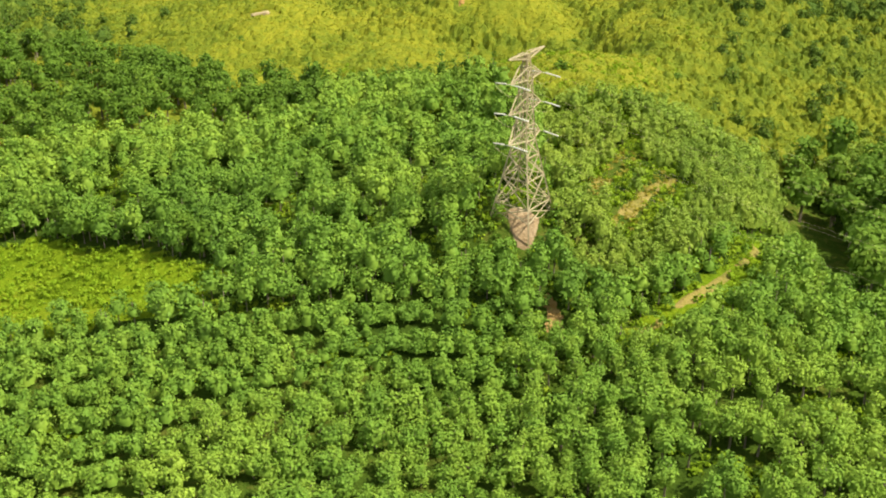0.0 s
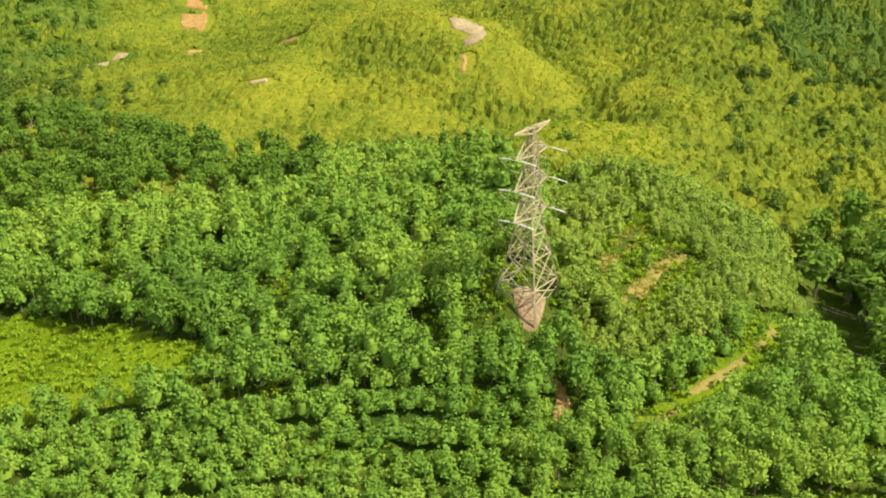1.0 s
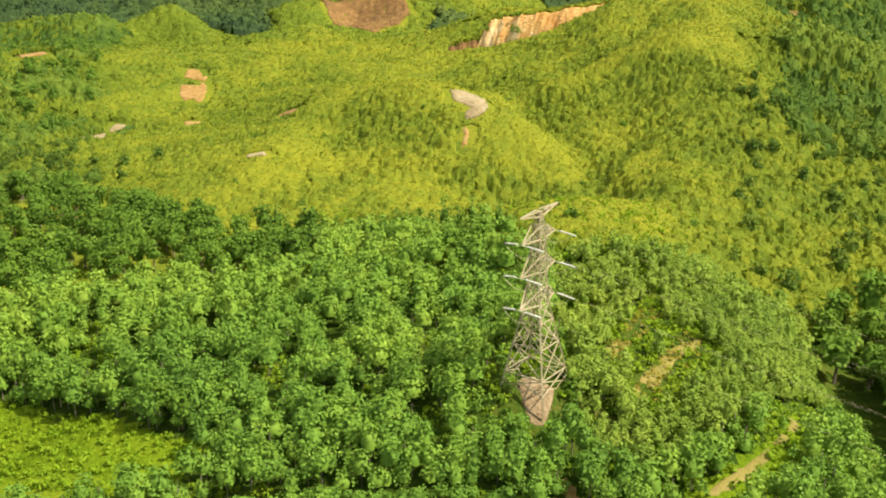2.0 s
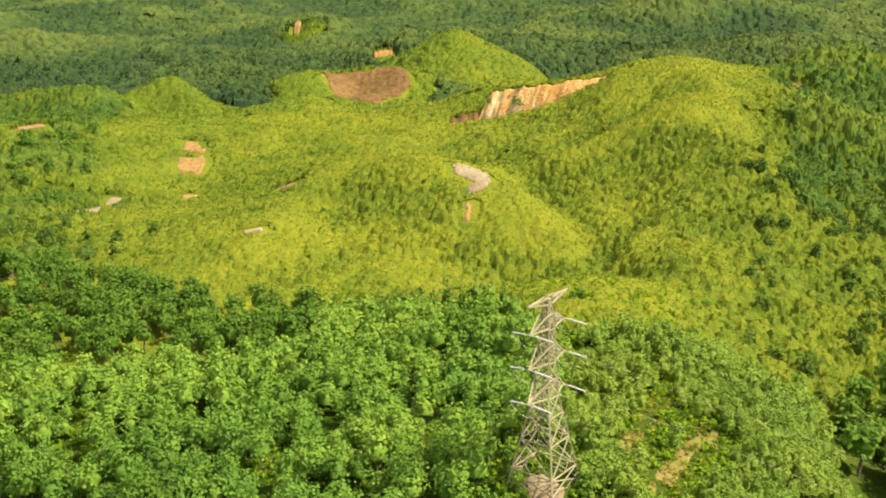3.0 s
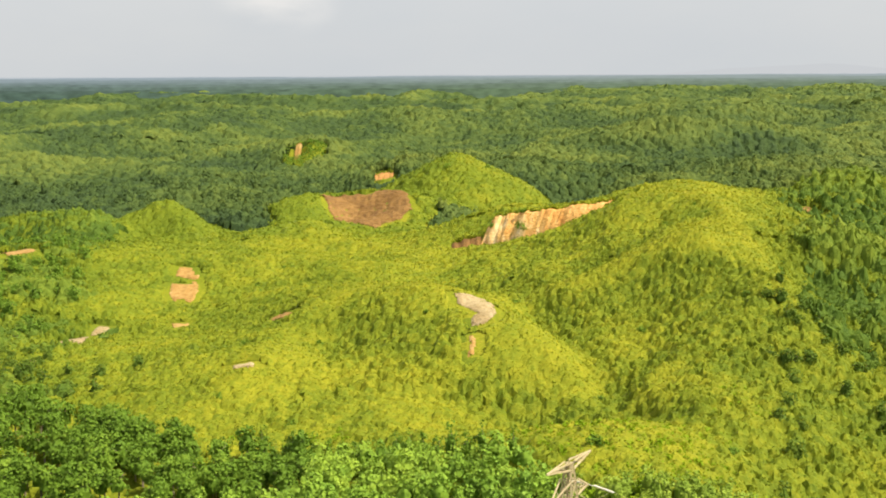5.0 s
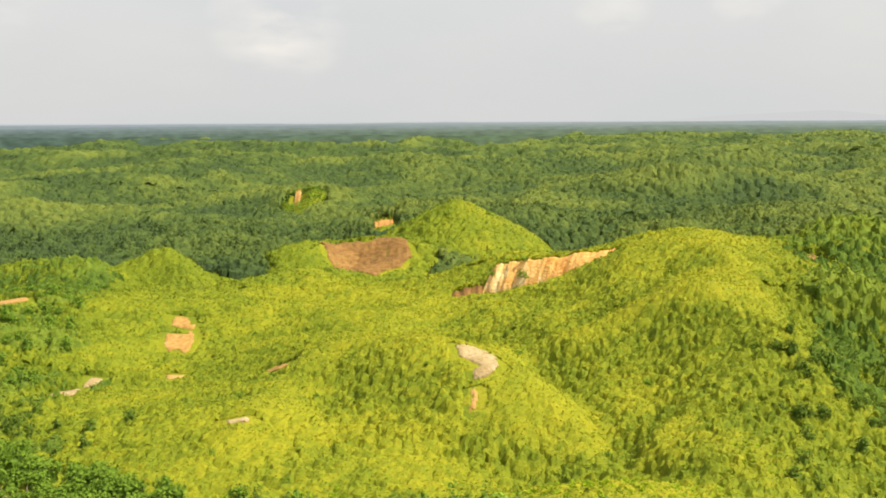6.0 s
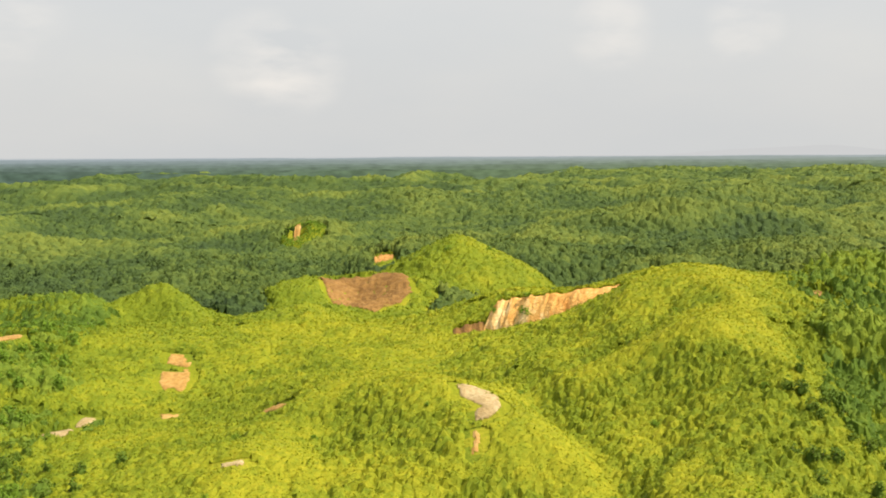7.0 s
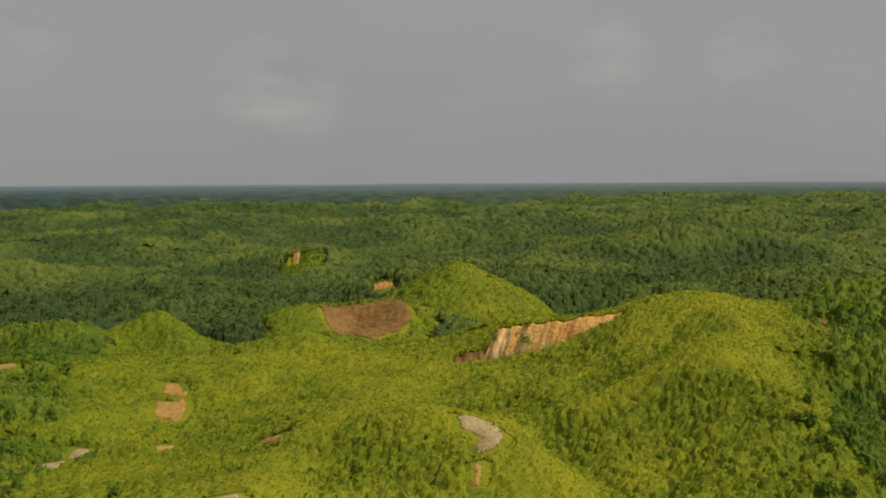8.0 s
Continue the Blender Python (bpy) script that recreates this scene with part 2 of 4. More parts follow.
FAR_HILLS = [
    (-84, 697, -23.1, 47.7, 19.7, 45),
    (-87, 709, 24.5, 39.6, 19.2, 81),
    (-211, 734, -5.9, 63.8, 41, 114),
    (-20, 740, 5, 44.4, 14.7, 146),
    (173, 774, 9.4, 92.5, 29.6, 165),
    (-22, 805, -9.5, 46.9, 22, 148),
    (17, 818, 10.2, 38, 27, 175),
]
FAR_KNOLLS = [
    (98, 832, -18.4, 35.4, 19.4, 67),
    (6, 846, 37.6, 25.3, 112.3, 160),
    (138, 857, 5.8, 33.5, 400, 179),
    (24, 891, -15.1, 17.9, 80.9, 157),
    (268, 892, 13.3, 42, 156.2, 138),
    (-202, 912, 5, 93.1, 52, 163),
    (86, 923, 12.5, 30.9, 41.6, 2),
    (-294, 934, -7, 43.4, 38.1, 24),
    (-29, 940, 22.1, 25.8, 47.4, 156),
    (182, 1019, 11.2, 48.3, 400, 37),
    (308, 1160, 25.9, 92.8, 36, 16),
    (182, 1167, 28.5, 39.7, 71, 48),
    (-214, 1172, -1.7, 32, 32, 180),
]
DETAIL_HILLS = [
    (0, 376, 2.5, 15, 12, 0),
    (6, 338, 6.0, 13, 13, 0),
    (122, 548, 8.0, 27, 26, 0),
    (142, 431, 3.0, 14, 14, 0),
    (-76, 345, 3.5, 14, 14, 0),
    (-157, 676, 2.0, 24, 18, 0),
    (-140, 1152, 18, 30, 34, 0),
]
# crests and gullies on the flanks: the line they follow, height over the slope, half-width
CRESTS = [
    ([(88, 414), (65, 415), (51, 413), (35, 411), (22, 402)], 3.4, 9),
    ([(4, 381), (13, 378), (19, 362), (27, 346), (33, 330), (36, 316)], 2.6, 9),
    ([(30, 404), (34, 382), (39, 362), (43, 340), (45, 316), (48, 288)], -6.5, 10),
    ([(104, 380), (96, 363), (85, 352), (74, 341), (60, 326), (48, 306)], 3.0, 9),
    ([(118, 545), (113, 490), (110, 440), (107, 400), (104, 360), (99, 328)], 3.0, 11),
    ([(60, 400), (64, 375), (62, 350), (56, 330)], -2.5, 8),
    ([(128, 470), (132, 420), (126, 370), (122, 335)], -3.5, 12),
    ([(-89, 521), (-71, 540), (-46, 510), (-26, 505), (-7, 540)], 2.8, 10),
    ([(-95, 486), (-64, 489), (-45, 476), (-10, 470), (14, 440)], -3.0, 9),
    ([(-45, 407), (-51, 370), (-56, 330)], 2.4, 10),
    ([(-30, 395), (-34, 360), (-30, 325)], -2.2, 8),
    ([(-75, 640), (-60, 600), (-30, 570), (-10, 545)], 3.0, 11),
    ([(75, 500), (60, 470), (40, 455)], 2.6, 10),
    ([(90, 470), (72, 445), (50, 432)], -2.8, 9),
]


CLIFF_HOLLOWS = [(11.5, 555, 3.5, 7, 5, 0), (-46, 897, 11, 8, 8, 0), (-147, 1139, 15, 7, 11, 0), (78, 200, 5.5, 24, 8.5, 74)]


def smooth(a, b, v):
    t = np.clip((v - a) / (b - a), 0, 1)
    return t * t * (3 - 2 * t)


def land_z(x, y):
    x, y = np.asarray(x, float), np.asarray(y, float)
    z = np.full(np.broadcast(x, y).shape, 3.0)
    for group in (PLANTATION_RISE, MAIN_HILLS, LEFT_HILLS, FAR_HILLS, FAR_KNOLLS, DETAIL_HILLS):
        for cx, cy, h, a, b, turn in group:
            c, s = math.cos(radians(turn)), math.sin(radians(turn))
            u, v = ((x - cx) * c + (y - cy) * s) / a, (-(x - cx) * s + (y - cy) * c) / b
            z = z + h * np.exp(-(u * u + v * v) / 2)
    # the cut terrace that the pylon stands on
    z = z + 5.2 * smooth(167.0, 175.0, y) * np.exp(-(((x - 14.5) / 8) ** 2) / 2) * np.exp(-(np.maximum(0, y - 182) / 13) ** 2 / 2)
    for line, high, wide in CRESTS:
        away = np.full(z.shape, 1e9)
        for (x0, y0), (x1, y1) in zip(line, line[1:]):
            f = np.clip(((x - x0) * (x1 - x0) + (y - y0) * (y1 - y0)) / ((x1 - x0) ** 2 + (y1 - y0) ** 2), 0, 1)
            away = np.minimum(away, np.hypot(x - x0 - f * (x1 - x0), y - y0 - f * (y1 - y0)))
        z = z + high * np.exp(-np.sqrt((away / wide) ** 2 * 2 + 0.25) + 0.5)
    # the steep cone behind the landslide
    off = np.hypot((x - 8) * np.where(x < 8, 1.28, 1.0), 0.85 * (y - 823))
    cone = 43.5 - 0.46 * np.sqrt(off**2 + 20)
    z = z + (cone - z) * (1 - smooth(54, 84, off))
    # the long clay cliff: land broken away in front of a straight rim
    along, front = (x - 25.5) * 0.827 - (y - 566) * 0.562, -(x - 25.5) * 0.562 - (y - 566) * 0.827
    rim_z, foot_z = np.interp(along, [0, 22, 42, 62], [28.4, 34.2, 37.4, 41.0]), np.interp(along, [0, 14, 28, 45, 62], [15.0, 15.8, 18.6, 26.0, 36.0])
    broken = rim_z + (foot_z - rim_z) * smooth(0.3, 10.0, front)
    z = z + (broken - z) * smooth(-6, 0, along) * (1 - smooth(60, 68, along)) * smooth(-34, -6, front) * (1 - smooth(14, 30, front))
    # hollows below the lesser cliffs
    for cx, cy, h, a, b, turn in CLIFF_HOLLOWS:
        c, s = math.cos(radians(turn)), math.sin(radians(turn))
        u, v = ((x - cx) * c + (y - cy) * s) / a, (-(x - cx) * s + (y - cy) * c) / b
        z = z - h * np.exp(-((u * u + v * v) / 2) ** 2)
    # rolling country further off
    far = smooth(850, 1300, y)
    z = z + far * (66 * (0.27 - np.abs(fbm(x + 300, y, 420, 2))) + 24 * (0.22 - np.abs(fbm(x, y + 90, 170, 2))) + 8 + 22 * smooth(1000, 3000, y) * (0.6 + 0.4 * np.tanh(x / 600)))
    z = z + (1.5 * fbm(x, y, 34) - 1.6 * np.abs(fbm(x + 91, y + 37, 24, 2)) + 0.5) * smooth(260, 340, y) + 0.35 * fbm(x + 50, y, 7, 2)
    return z


def land_table(x0, x1, y0, y1, step):
    ax, ay = np.arange(x0, x1 + step, step), np.arange(y0, y1 + step, step)
    return x0, y0, step, land_z(*np.meshgrid(ax, ay))


LAND_TABLES = [land_table(-480, 480, 60, 1010, 1.5), land_table(-1700, 1700, 960, 3600, 5.0)]


def ground_z(x, y):
    """The height of the land, read between the knots of a fine table near and a coarser one far off."""
    x, y = np.broadcast_arrays(np.asarray(x, float), np.asarray(y, float))
    if x.ndim == 0:
        return ground_z(x[None], y[None])[0]
    z, left = np.zeros(x.shape), np.ones(x.shape, bool)
    for x0, y0, step, table in LAND_TABLES:
        u, v = (x - x0) / step, (y - y0) / step
        here = left & (u >= 0) & (v >= 0) & (u < table.shape[1] - 1) & (v < table.shape[0] - 1)
        i, j = u[here].astype(int), v[here].astype(int)
        f, g = u[here] - i, v[here] - j
        z[here] = (table[j, i] * (1 - f) + table[j, i + 1] * f) * (1 - g) + (table[j + 1, i] * (1 - f) + table[j + 1, i + 1] * f) * g
        left &= ~here
    if left.any():
        z[left] = land_z(x[left], y[left])
    return z


def inside(x, y, poly):
    """Which points lie in the polygon."""
    hit = np.zeros(np.shape(x), bool)
    for (x0, y0), (x1, y1) in zip(poly, poly[1:] + poly[:1]):
        cross = ((y0 > y) != (y1 > y)) & (x < (x1 - x0) * (y - y0) / (y1 - y0 + 1e-9) + x0)
        hit ^= cross
    return hit


FIELD = [(-140, 192), (-118, 203), (-93, 204), (-86, 206), (-69, 195), (-60, 190), (-46, 179), (-39, 175), (-41, 163), (-62, 159), (-84, 158), (-120, 160), (-150, 176)]
TERRACE = [(9.5, 182), (10, 171), (11.5, 163), (16.5, 162), (20, 172), (21, 182), (14, 186)]
LANE = [(30, 143), (37, 146), (46, 153), (55, 162), (62, 173), (61, 182), (57, 182), (56, 176), (49, 165.6), (42, 159), (35, 152.6), (29, 148)]
DARK_GAP = [(67.5, 168), (72, 166), (80, 180), (87, 196), (88, 214), (80, 226), (74, 222), (72, 205), (70.5, 188)]
GULLY = [(16, 147.5), (20.5, 146.5), (21, 154), (18.6, 159.5), (16.4, 158)]
STRIPS = [[(29.5, 178), (33, 177.5), (48, 199), (45, 201.5)], [(25.5, 188), (28.5, 187), (41.5, 208), (38.6, 210)], [(30, 230), (31.4, 229), (37, 248), (35.4, 250)]]


def forested(x, y):
    """Where the far woods stand: behind the grass hills, but not on the open knolls."""
    x, y = np.asarray(x, float), np.asarray(y, float)
    wob = 14 * fbm(x, y, 60) + 9 * fbm(x + 3, y, 15, 2)
    back = y > 690 + wob - 25 * smooth(30, 120, x)
    cone = (((x - 16) / 72) ** 2 + ((y - 810) / 80) ** 2 < 1 + 0.02 * wob) & (y < 852)
    slide = (((x + 52) / 50) ** 2 + ((y - 722) / 72) ** 2 < 1 + 0.03 * wob) & (y < 790)
    mound = ((x + 157) / 34) ** 2 + ((y - 668) / 32) ** 2 < 1
    lawn = (((x + 140 + 0.8 * wob) / 24) ** 2 + ((y - 1132 - wob) / 42) ** 2 < 1) | (((x + 404) / 12) ** 2 + ((y - 1480) / 24) ** 2 < 1)
    slips = ((x + 46) / 11) ** 2 + ((y - 888) / 24) ** 2 < 1
    return back & ~cone & ~slide & ~mound & ~lawn & ~slips


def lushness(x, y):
    """Above 0: scrub, in hollows and on left-facing flanks; below: yellow grass, on crests and gentle feet."""
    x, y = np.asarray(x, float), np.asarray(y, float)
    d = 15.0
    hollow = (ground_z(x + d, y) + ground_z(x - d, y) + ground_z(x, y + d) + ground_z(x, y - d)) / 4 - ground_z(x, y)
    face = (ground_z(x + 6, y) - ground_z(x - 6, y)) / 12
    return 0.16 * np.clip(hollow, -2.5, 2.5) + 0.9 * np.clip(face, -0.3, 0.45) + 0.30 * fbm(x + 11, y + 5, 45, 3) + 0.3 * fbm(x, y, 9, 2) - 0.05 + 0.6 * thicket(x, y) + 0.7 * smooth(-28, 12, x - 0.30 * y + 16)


def thicket(x, y):
    """How densely small trees mix into the scrub on the flanks of the hills, 0 to 1."""
    x, y = np.asarray(x, float), np.asarray(y, float)
    wob = 26 * fbm(x + 40, y, 55)
    right = smooth(-18, 22, x - (0.325 * y - 14) + wob) * (y > 215) * (0.12 + 0.88 * smooth(310, 370, y))
    left = smooth(-20, 40, -(x + 0.255 * y + 6) + wob) * (y > 325) * (0.55 + 0.45 * smooth(-0.2, 0.2, fbm(x, y, 28)))
    left = np.maximum(left, smooth(178, 200, -x) * smooth(540, 600, y))
    mound = ((x + 157) / 36) ** 2 + ((y - 668) / 34) ** 2 < 1
    return np.where(mound | forested(x, y), 0.0, np.maximum(right, 0.9 * left))


# ---------------------------------------------------------------- mesh helpers
def quick_mesh(name, verts, quads, mats, index=None, shade=False):
    """A mesh from arrays of places and four-cornered faces."""
    me = bpy.data.meshes.new(name)
    verts, quads = np.asarray(verts, np.float32), np.asarray(quads, np.int32)
    me.vertices.add(len(verts))
    me.vertices.foreach_set("co", verts.ravel())
    me.loops.add(quads.size)
    me.loops.foreach_set("vertex_index", quads.ravel())
    me.polygons.add(len(quads))
    me.polygons.foreach_set("loop_start", np.arange(0, quads.size, quads.shape[1], dtype=np.int32))
    for m in mats:
        me.materials.append(m)
    if index is not None:
        me.polygons.foreach_set("material_index", np.asarray(index, np.int32))
    me.polygons.foreach_set("use_smooth", np.full(len(quads), shade))
    me.update(calc_edges=True)
    me.validate()
    return me


def part(name, bm, mat, parent=None, label=""):
    """Links a bmesh as one mesh object under a thing or a part."""
    me = bpy.data.meshes.new(name)
    bm.to_mesh(me)
    bm.free()
    me.materials.append(mat)
    ob = new(name, me)
    ob.parent = parent
    return tagged(ob, label)


def thing(name, place, label, category, group="", turn=0.0):
    e = new(name)
    e.location, e.rotation_euler = place, (0, 0, turn)
    return tagged(e, label, category, group)


def unit(v):
    return v / np.maximum(np.linalg.norm(v, axis=-1, keepdims=True), 1e-6)


def leaf_quads(at, normal, size, r, slim=0.75, loose=0.55):
    """One small leaf clump (a four-cornered blade) at each place, facing about along its normal."""
    n = len(at)
    normal = unit(unit(normal) + loose * r.normal(size=(n, 3)))
    side = unit(np.cross(normal, r.normal(size=(n, 3))))
    up = np.cross(normal, side)
    size = np.broadcast_to(size, (n,))[:, None]
    a, b = side * size * 0.5 * slim, up * size * 0.5
    jit = lambda: 1 + 0.35 * (r.random((n, 1)) - 0.5)
    corners = np.stack([at - b * jit(), at + a * jit() - b * 0.1, at + b * jit(), at - a * jit() - b * 0.1], 1)
    corners[:, 1] -= normal * size * 0.12
    corners[:, 3] -= normal * size * 0.12
    return corners.reshape(-1, 3), np.arange(4 * n).reshape(-1, 4)


def crown_points(r, radius, height, low, leaves, lumps):
    """Leaf places and normals of one crown: lumps of foliage round an upright oval."""
    ang, lev = r.random(lumps) * 2 * np.pi, r.random(lumps) ** 0.8
    out = radius * 0.62 * np.sqrt(np.clip(1 - (lev - 0.25) ** 2 * 1.3, 0.05, 1)) * (0.55 + 0.6 * r.random(lumps))
    heart = np.stack([np.cos(ang) * out, np.sin(ang) * out, low + lev * (height - low) * 0.86], 1)
    heart[0] = (0, 0, height - radius * 0.35)
    which = r.integers(0, lumps, leaves)
    d = unit(r.normal(size=(leaves, 3)) + (0, 0, 0.45))
    lump = radius * (0.38 + 0.22 * r.random(lumps))[which][:, None]
    at = heart[which] + d * lump * (0.75 + 0.3 * r.random((leaves, 1))) * (1, 1, 0.85)
    return at, unit(d + 0.5 * unit(at - (0, 0, (low + height) * 0.45)))


def tube(bm, a, b, ra, rb, sides=5):
    """A tapered round limb from a to b."""
    a, b = Vector(a), Vector(b)
    m = Matrix.Translation((a + b) / 2) @ (b - a).to_track_quat("Z", "Y").to_matrix().to_4x4()
    bmesh.ops.create_cone(bm, cap_ends=True, segments=sides, radius1=ra, radius2=rb, depth=(b - a).length, matrix=m)


def bar(bm, a, b, w, h=None):
    """A square-section member from a to b."""
    a, b = Vector(a), Vector(b)
    m = Matrix.Translation((a + b) / 2) @ (b - a).to_track_quat("Z", "Y").to_matrix().to_4x4() @ Matrix.Diagonal((w, h or w, (b - a).length, 1))
    bmesh.ops.create_cube(bm, size=1.0, matrix=m)


def tree_mesh_parts(seed, radius, height, low, leaves, lumps, leaf):
    """The trunk with its limbs, as a bmesh, and the crown, as arrays."""
    r = np.random.default_rng(seed)
    bm = bmesh.new()
    lean = r.normal(size=2) * 0.12
    mid = (lean[0], lean[1], low + 0.3)
    tube(bm, (0, 0, -0.4), mid, 0.13 * radius / 1.6, 0.09 * radius / 1.6)
    tube(bm, mid, (lean[0] * 2, lean[1] * 2, height * 0.86), 0.09 * radius / 1.6, 0.03)
    for k in range(4):
        a = k * 1.6 + r.random()
        z = low + (height - low) * (0.12 + 0.13 * k)
        tube(bm, (lean[0], lean[1], z), (math.cos(a) * radius * 0.65, math.sin(a) * radius * 0.65, z + radius * 0.45), 0.05, 0.02, 3)
    at, normal = crown_points(r, radius, height, low, leaves, lumps)
    return bm, leaf_quads(at, normal + (0, 0, 0.35), leaf * (0.7 + 0.6 * r.random(leaves)), r, loose=0.42)


def dome_body(r, high, low, rings):
    """The uneven leafy body of one plant, wide 1: six-sided rings closed by a cap; places and faces."""
    verts, faces = [], []
    for el in ((-12, 42) if rings == 2 else (-14, 24, 58)):
        for k in range(6):
            a = radians(60 * k + 25 * (r.random() - 0.5))
            out, up = 0.58 * math.cos(radians(el)) * (0.8 + 0.4 * r.random()), math.sin(radians(el)) * (0.85 + 0.3 * r.random())
            verts.append((math.cos(a) * out, math.sin(a) * out, low + (high - low) * (0.22 + 0.46 * up)))
    for q in range(rings - 1):
        faces += [(6 * q + k, 6 * q + (k + 1) % 6, 6 * q + 6 + (k + 1) % 6, 6 * q + 6 + k) for k in range(6)]
    c = 6 * (rings - 1)
    return np.array(verts), np.array(faces + [(c, c + 1, c + 2, c + 3), (c + 3, c + 4, c + 5, c)])


def plant_many(name, x, y, z, radius, height, low, leaves, lumps, leaf, mat, seed, label, category, kinds=14, upright=0.0, loose=0.55, vary=0.28, tone=0.5, spread=0.26, body=0):
    """Uncountable trees or shrubs as one mesh: each plant is one of a few patterns of leaves, over a leafy body, turned and sized for itself."""
    r = np.random.default_rng(seed)
    n = len(x)
    if n == 0:
        return None
    pats, faces = [], np.arange(4 * leaves).reshape(-1, 4)
    for k in range(kinds):
        at, normal = crown_points(r, 1.0, height / radius, low / radius, leaves, lumps)
        one = leaf_quads(at, normal + (0, 0, upright), leaf / radius * (0.7 + 0.6 * r.random(leaves)), r, loose=loose)[0]
        if body:
            dv, df = dome_body(r, height / radius, low / radius, body)
            one = np.concatenate([one, dv])
        pats.append(one)
    if body:
        faces = np.concatenate([faces, df + 4 * leaves])
    pats = np.array(pats)
    each = pats.shape[1]
    pick, turn = r.integers(0, kinds, n), r.random(n) * 2 * np.pi
    size = radius * (1 - vary + 2 * vary * r.random(n))
    v = pats[pick] * size[:, None, None]
    v[..., 2] *= (0.85 + 0.3 * r.random(n))[:, None]
    c, s = np.cos(turn)[:, None], np.sin(turn)[:, None]
    v = np.stack([v[..., 0] * c - v[..., 1] * s + np.asarray(x)[:, None], v[..., 0] * s + v[..., 1] * c + np.asarray(y)[:, None], v[..., 2] + np.asarray(z)[:, None]], -1).reshape(-1, 3)
    q = (faces[None] + each * np.arange(n)[:, None, None]).reshape(-1, 4)
    me = quick_mesh(name, v, q, [mat], None, bool(body))
    hue = me.attributes.new("tint", "FLOAT", "POINT")
    hue.data.foreach_set("value", np.repeat(np.clip(tone + spread * r.normal(size=n), 0, 1), each).astype(np.float32))
    return tagged(new(name, me), label, category, kind="stuff")


def crown_mesh(verts, quads, mat, name="crown"):
    """A crown of leaves with an even tint."""
    me = quick_mesh(name, verts, quads, [mat])
    hue = me.attributes.new("tint", "FLOAT", "POINT")
    hue.data.foreach_set("value", np.full(len(verts), 0.5, np.float32))
    return me


def canopy(name, y0, y1, cell, crown, high, mat, seed, label, category, where, tone, sprig=0.3, leaf=0.8, half=None, spread=0.7, loose=0.5):
    """The closed, broken top of a wood or scrub as one mesh: crowns of many sizes grown into each other over the land, with loose sprays of leaves."""
    r = np.random.default_rng(seed)
    half = half or 0.43 * y1 + 30
    x, y = np.meshgrid(np.arange(-half, half, cell), np.arange(y0 - 3 * cell, y1 + 3 * cell, cell))
    keep = in_view(x, y, 24)
    x, y = x + cell * 0.2 * r.normal(size=x.shape), y + cell * 0.2 * r.normal(size=y.shape)
    keep &= where(x, y)
    pick = lambda i, j, k: LATTICE[(i * 7 + k * 31 + j * 3 + (i * j) % 17) % 256, (j * 5 + k * 17 + i + (i * i) % 13) % 256]

    def domes(size, k0):
        ci, cj = np.floor(x / size).astype(int), np.floor(y / size).astype(int)
        top, hue = np.zeros(x.shape), np.full(x.shape, 0.5)
        for di in (-1, 0, 1):
            for dj in (-1, 0, 1):
                i, j = ci + di, cj + dj
                px, py = (i + pick(i, j, k0 + 1)) * size, (j + pick(i, j, k0 + 2)) * size
                wide = size * (0.42 + 0.5 * pick(i, j, k0 + 3))
                dome = (0.4 + 0.75 * pick(i, j, k0 + 4)) * np.sqrt(np.clip(1 - ((x - px) ** 2 + (y - py) ** 2) / wide**2, 0, 1))
                hue = np.where(dome > top, pick(i, j, k0 + 5), hue)
                top = np.maximum(top, dome)
        return top, hue

    top, hue = domes(crown, 1)
    lump = domes(crown * 0.37, 11)[0]
    tall = high(x, y) if callable(high) else high
    g = ground_z(x, y)
    z = np.where(keep, g + 0.1 + tall * (top + 0.45 * lump * (0.3 + top) + 0.35 * fbm(x, y, 5 * crown, 2)), g - 0.6)
    face = keep[:-1, :-1] & keep[1:, :-1] & keep[:-1, 1:] & keep[1:, 1:]
    inner = keep.copy()
    inner[1:-1, 1:-1] &= keep[2:, 1:-1] & keep[:-2, 1:-1] & keep[1:-1, 2:] & keep[1:-1, :-2]
    z = np.where(inner, z, g - 0.1)
    ids = np.arange(x.size).reshape(x.shape)
    q = np.stack([ids[:-1, :-1], ids[:-1, 1:], ids[1:, 1:], ids[1:, :-1]], -1)[face]
    if len(q) == 0:
        return None
    used, inv = np.unique(q, return_inverse=True)
    v = np.stack([x, y, z], -1).reshape(-1, 3)[used]
    shade = np.clip(tone(x, y) + spread * (hue - 0.5), 0, 1).ravel()[used]
    q = inv.reshape(-1, 4)
    if sprig:
        some = np.flatnonzero((r.random(len(used)) < sprig) & inner.ravel()[used])
        slope = np.stack([np.gradient(z, axis=1), np.gradient(z, axis=0)], -1).reshape(-1, 2)[used][some] / cell
        nor = unit(np.column_stack([-slope, np.full(len(some), 0.8)]))
        size = leaf * (0.6 + 0.8 * r.random(len(some)))
        lv, lq = leaf_quads(v[some] + nor * (0.15 * leaf) + cell * 0.3 * r.normal(size=(len(some), 3)) * (1, 1, 0), nor, size, r, loose=loose)
        q = np.concatenate([q, lq + len(v)])
        v = np.concatenate([v, lv])
        shade = np.concatenate([shade, np.repeat(np.clip(shade[some] + 0.24 * r.normal(size=len(some)), 0, 1), 4)])
    me = quick_mesh(name, v, q, [mat])
    att = me.attributes.new("tint", "FLOAT", "POINT")
    att.data.foreach_set("value", shade.astype(np.float32))
    return tagged(new(name, me), label, category, kind="stuff")


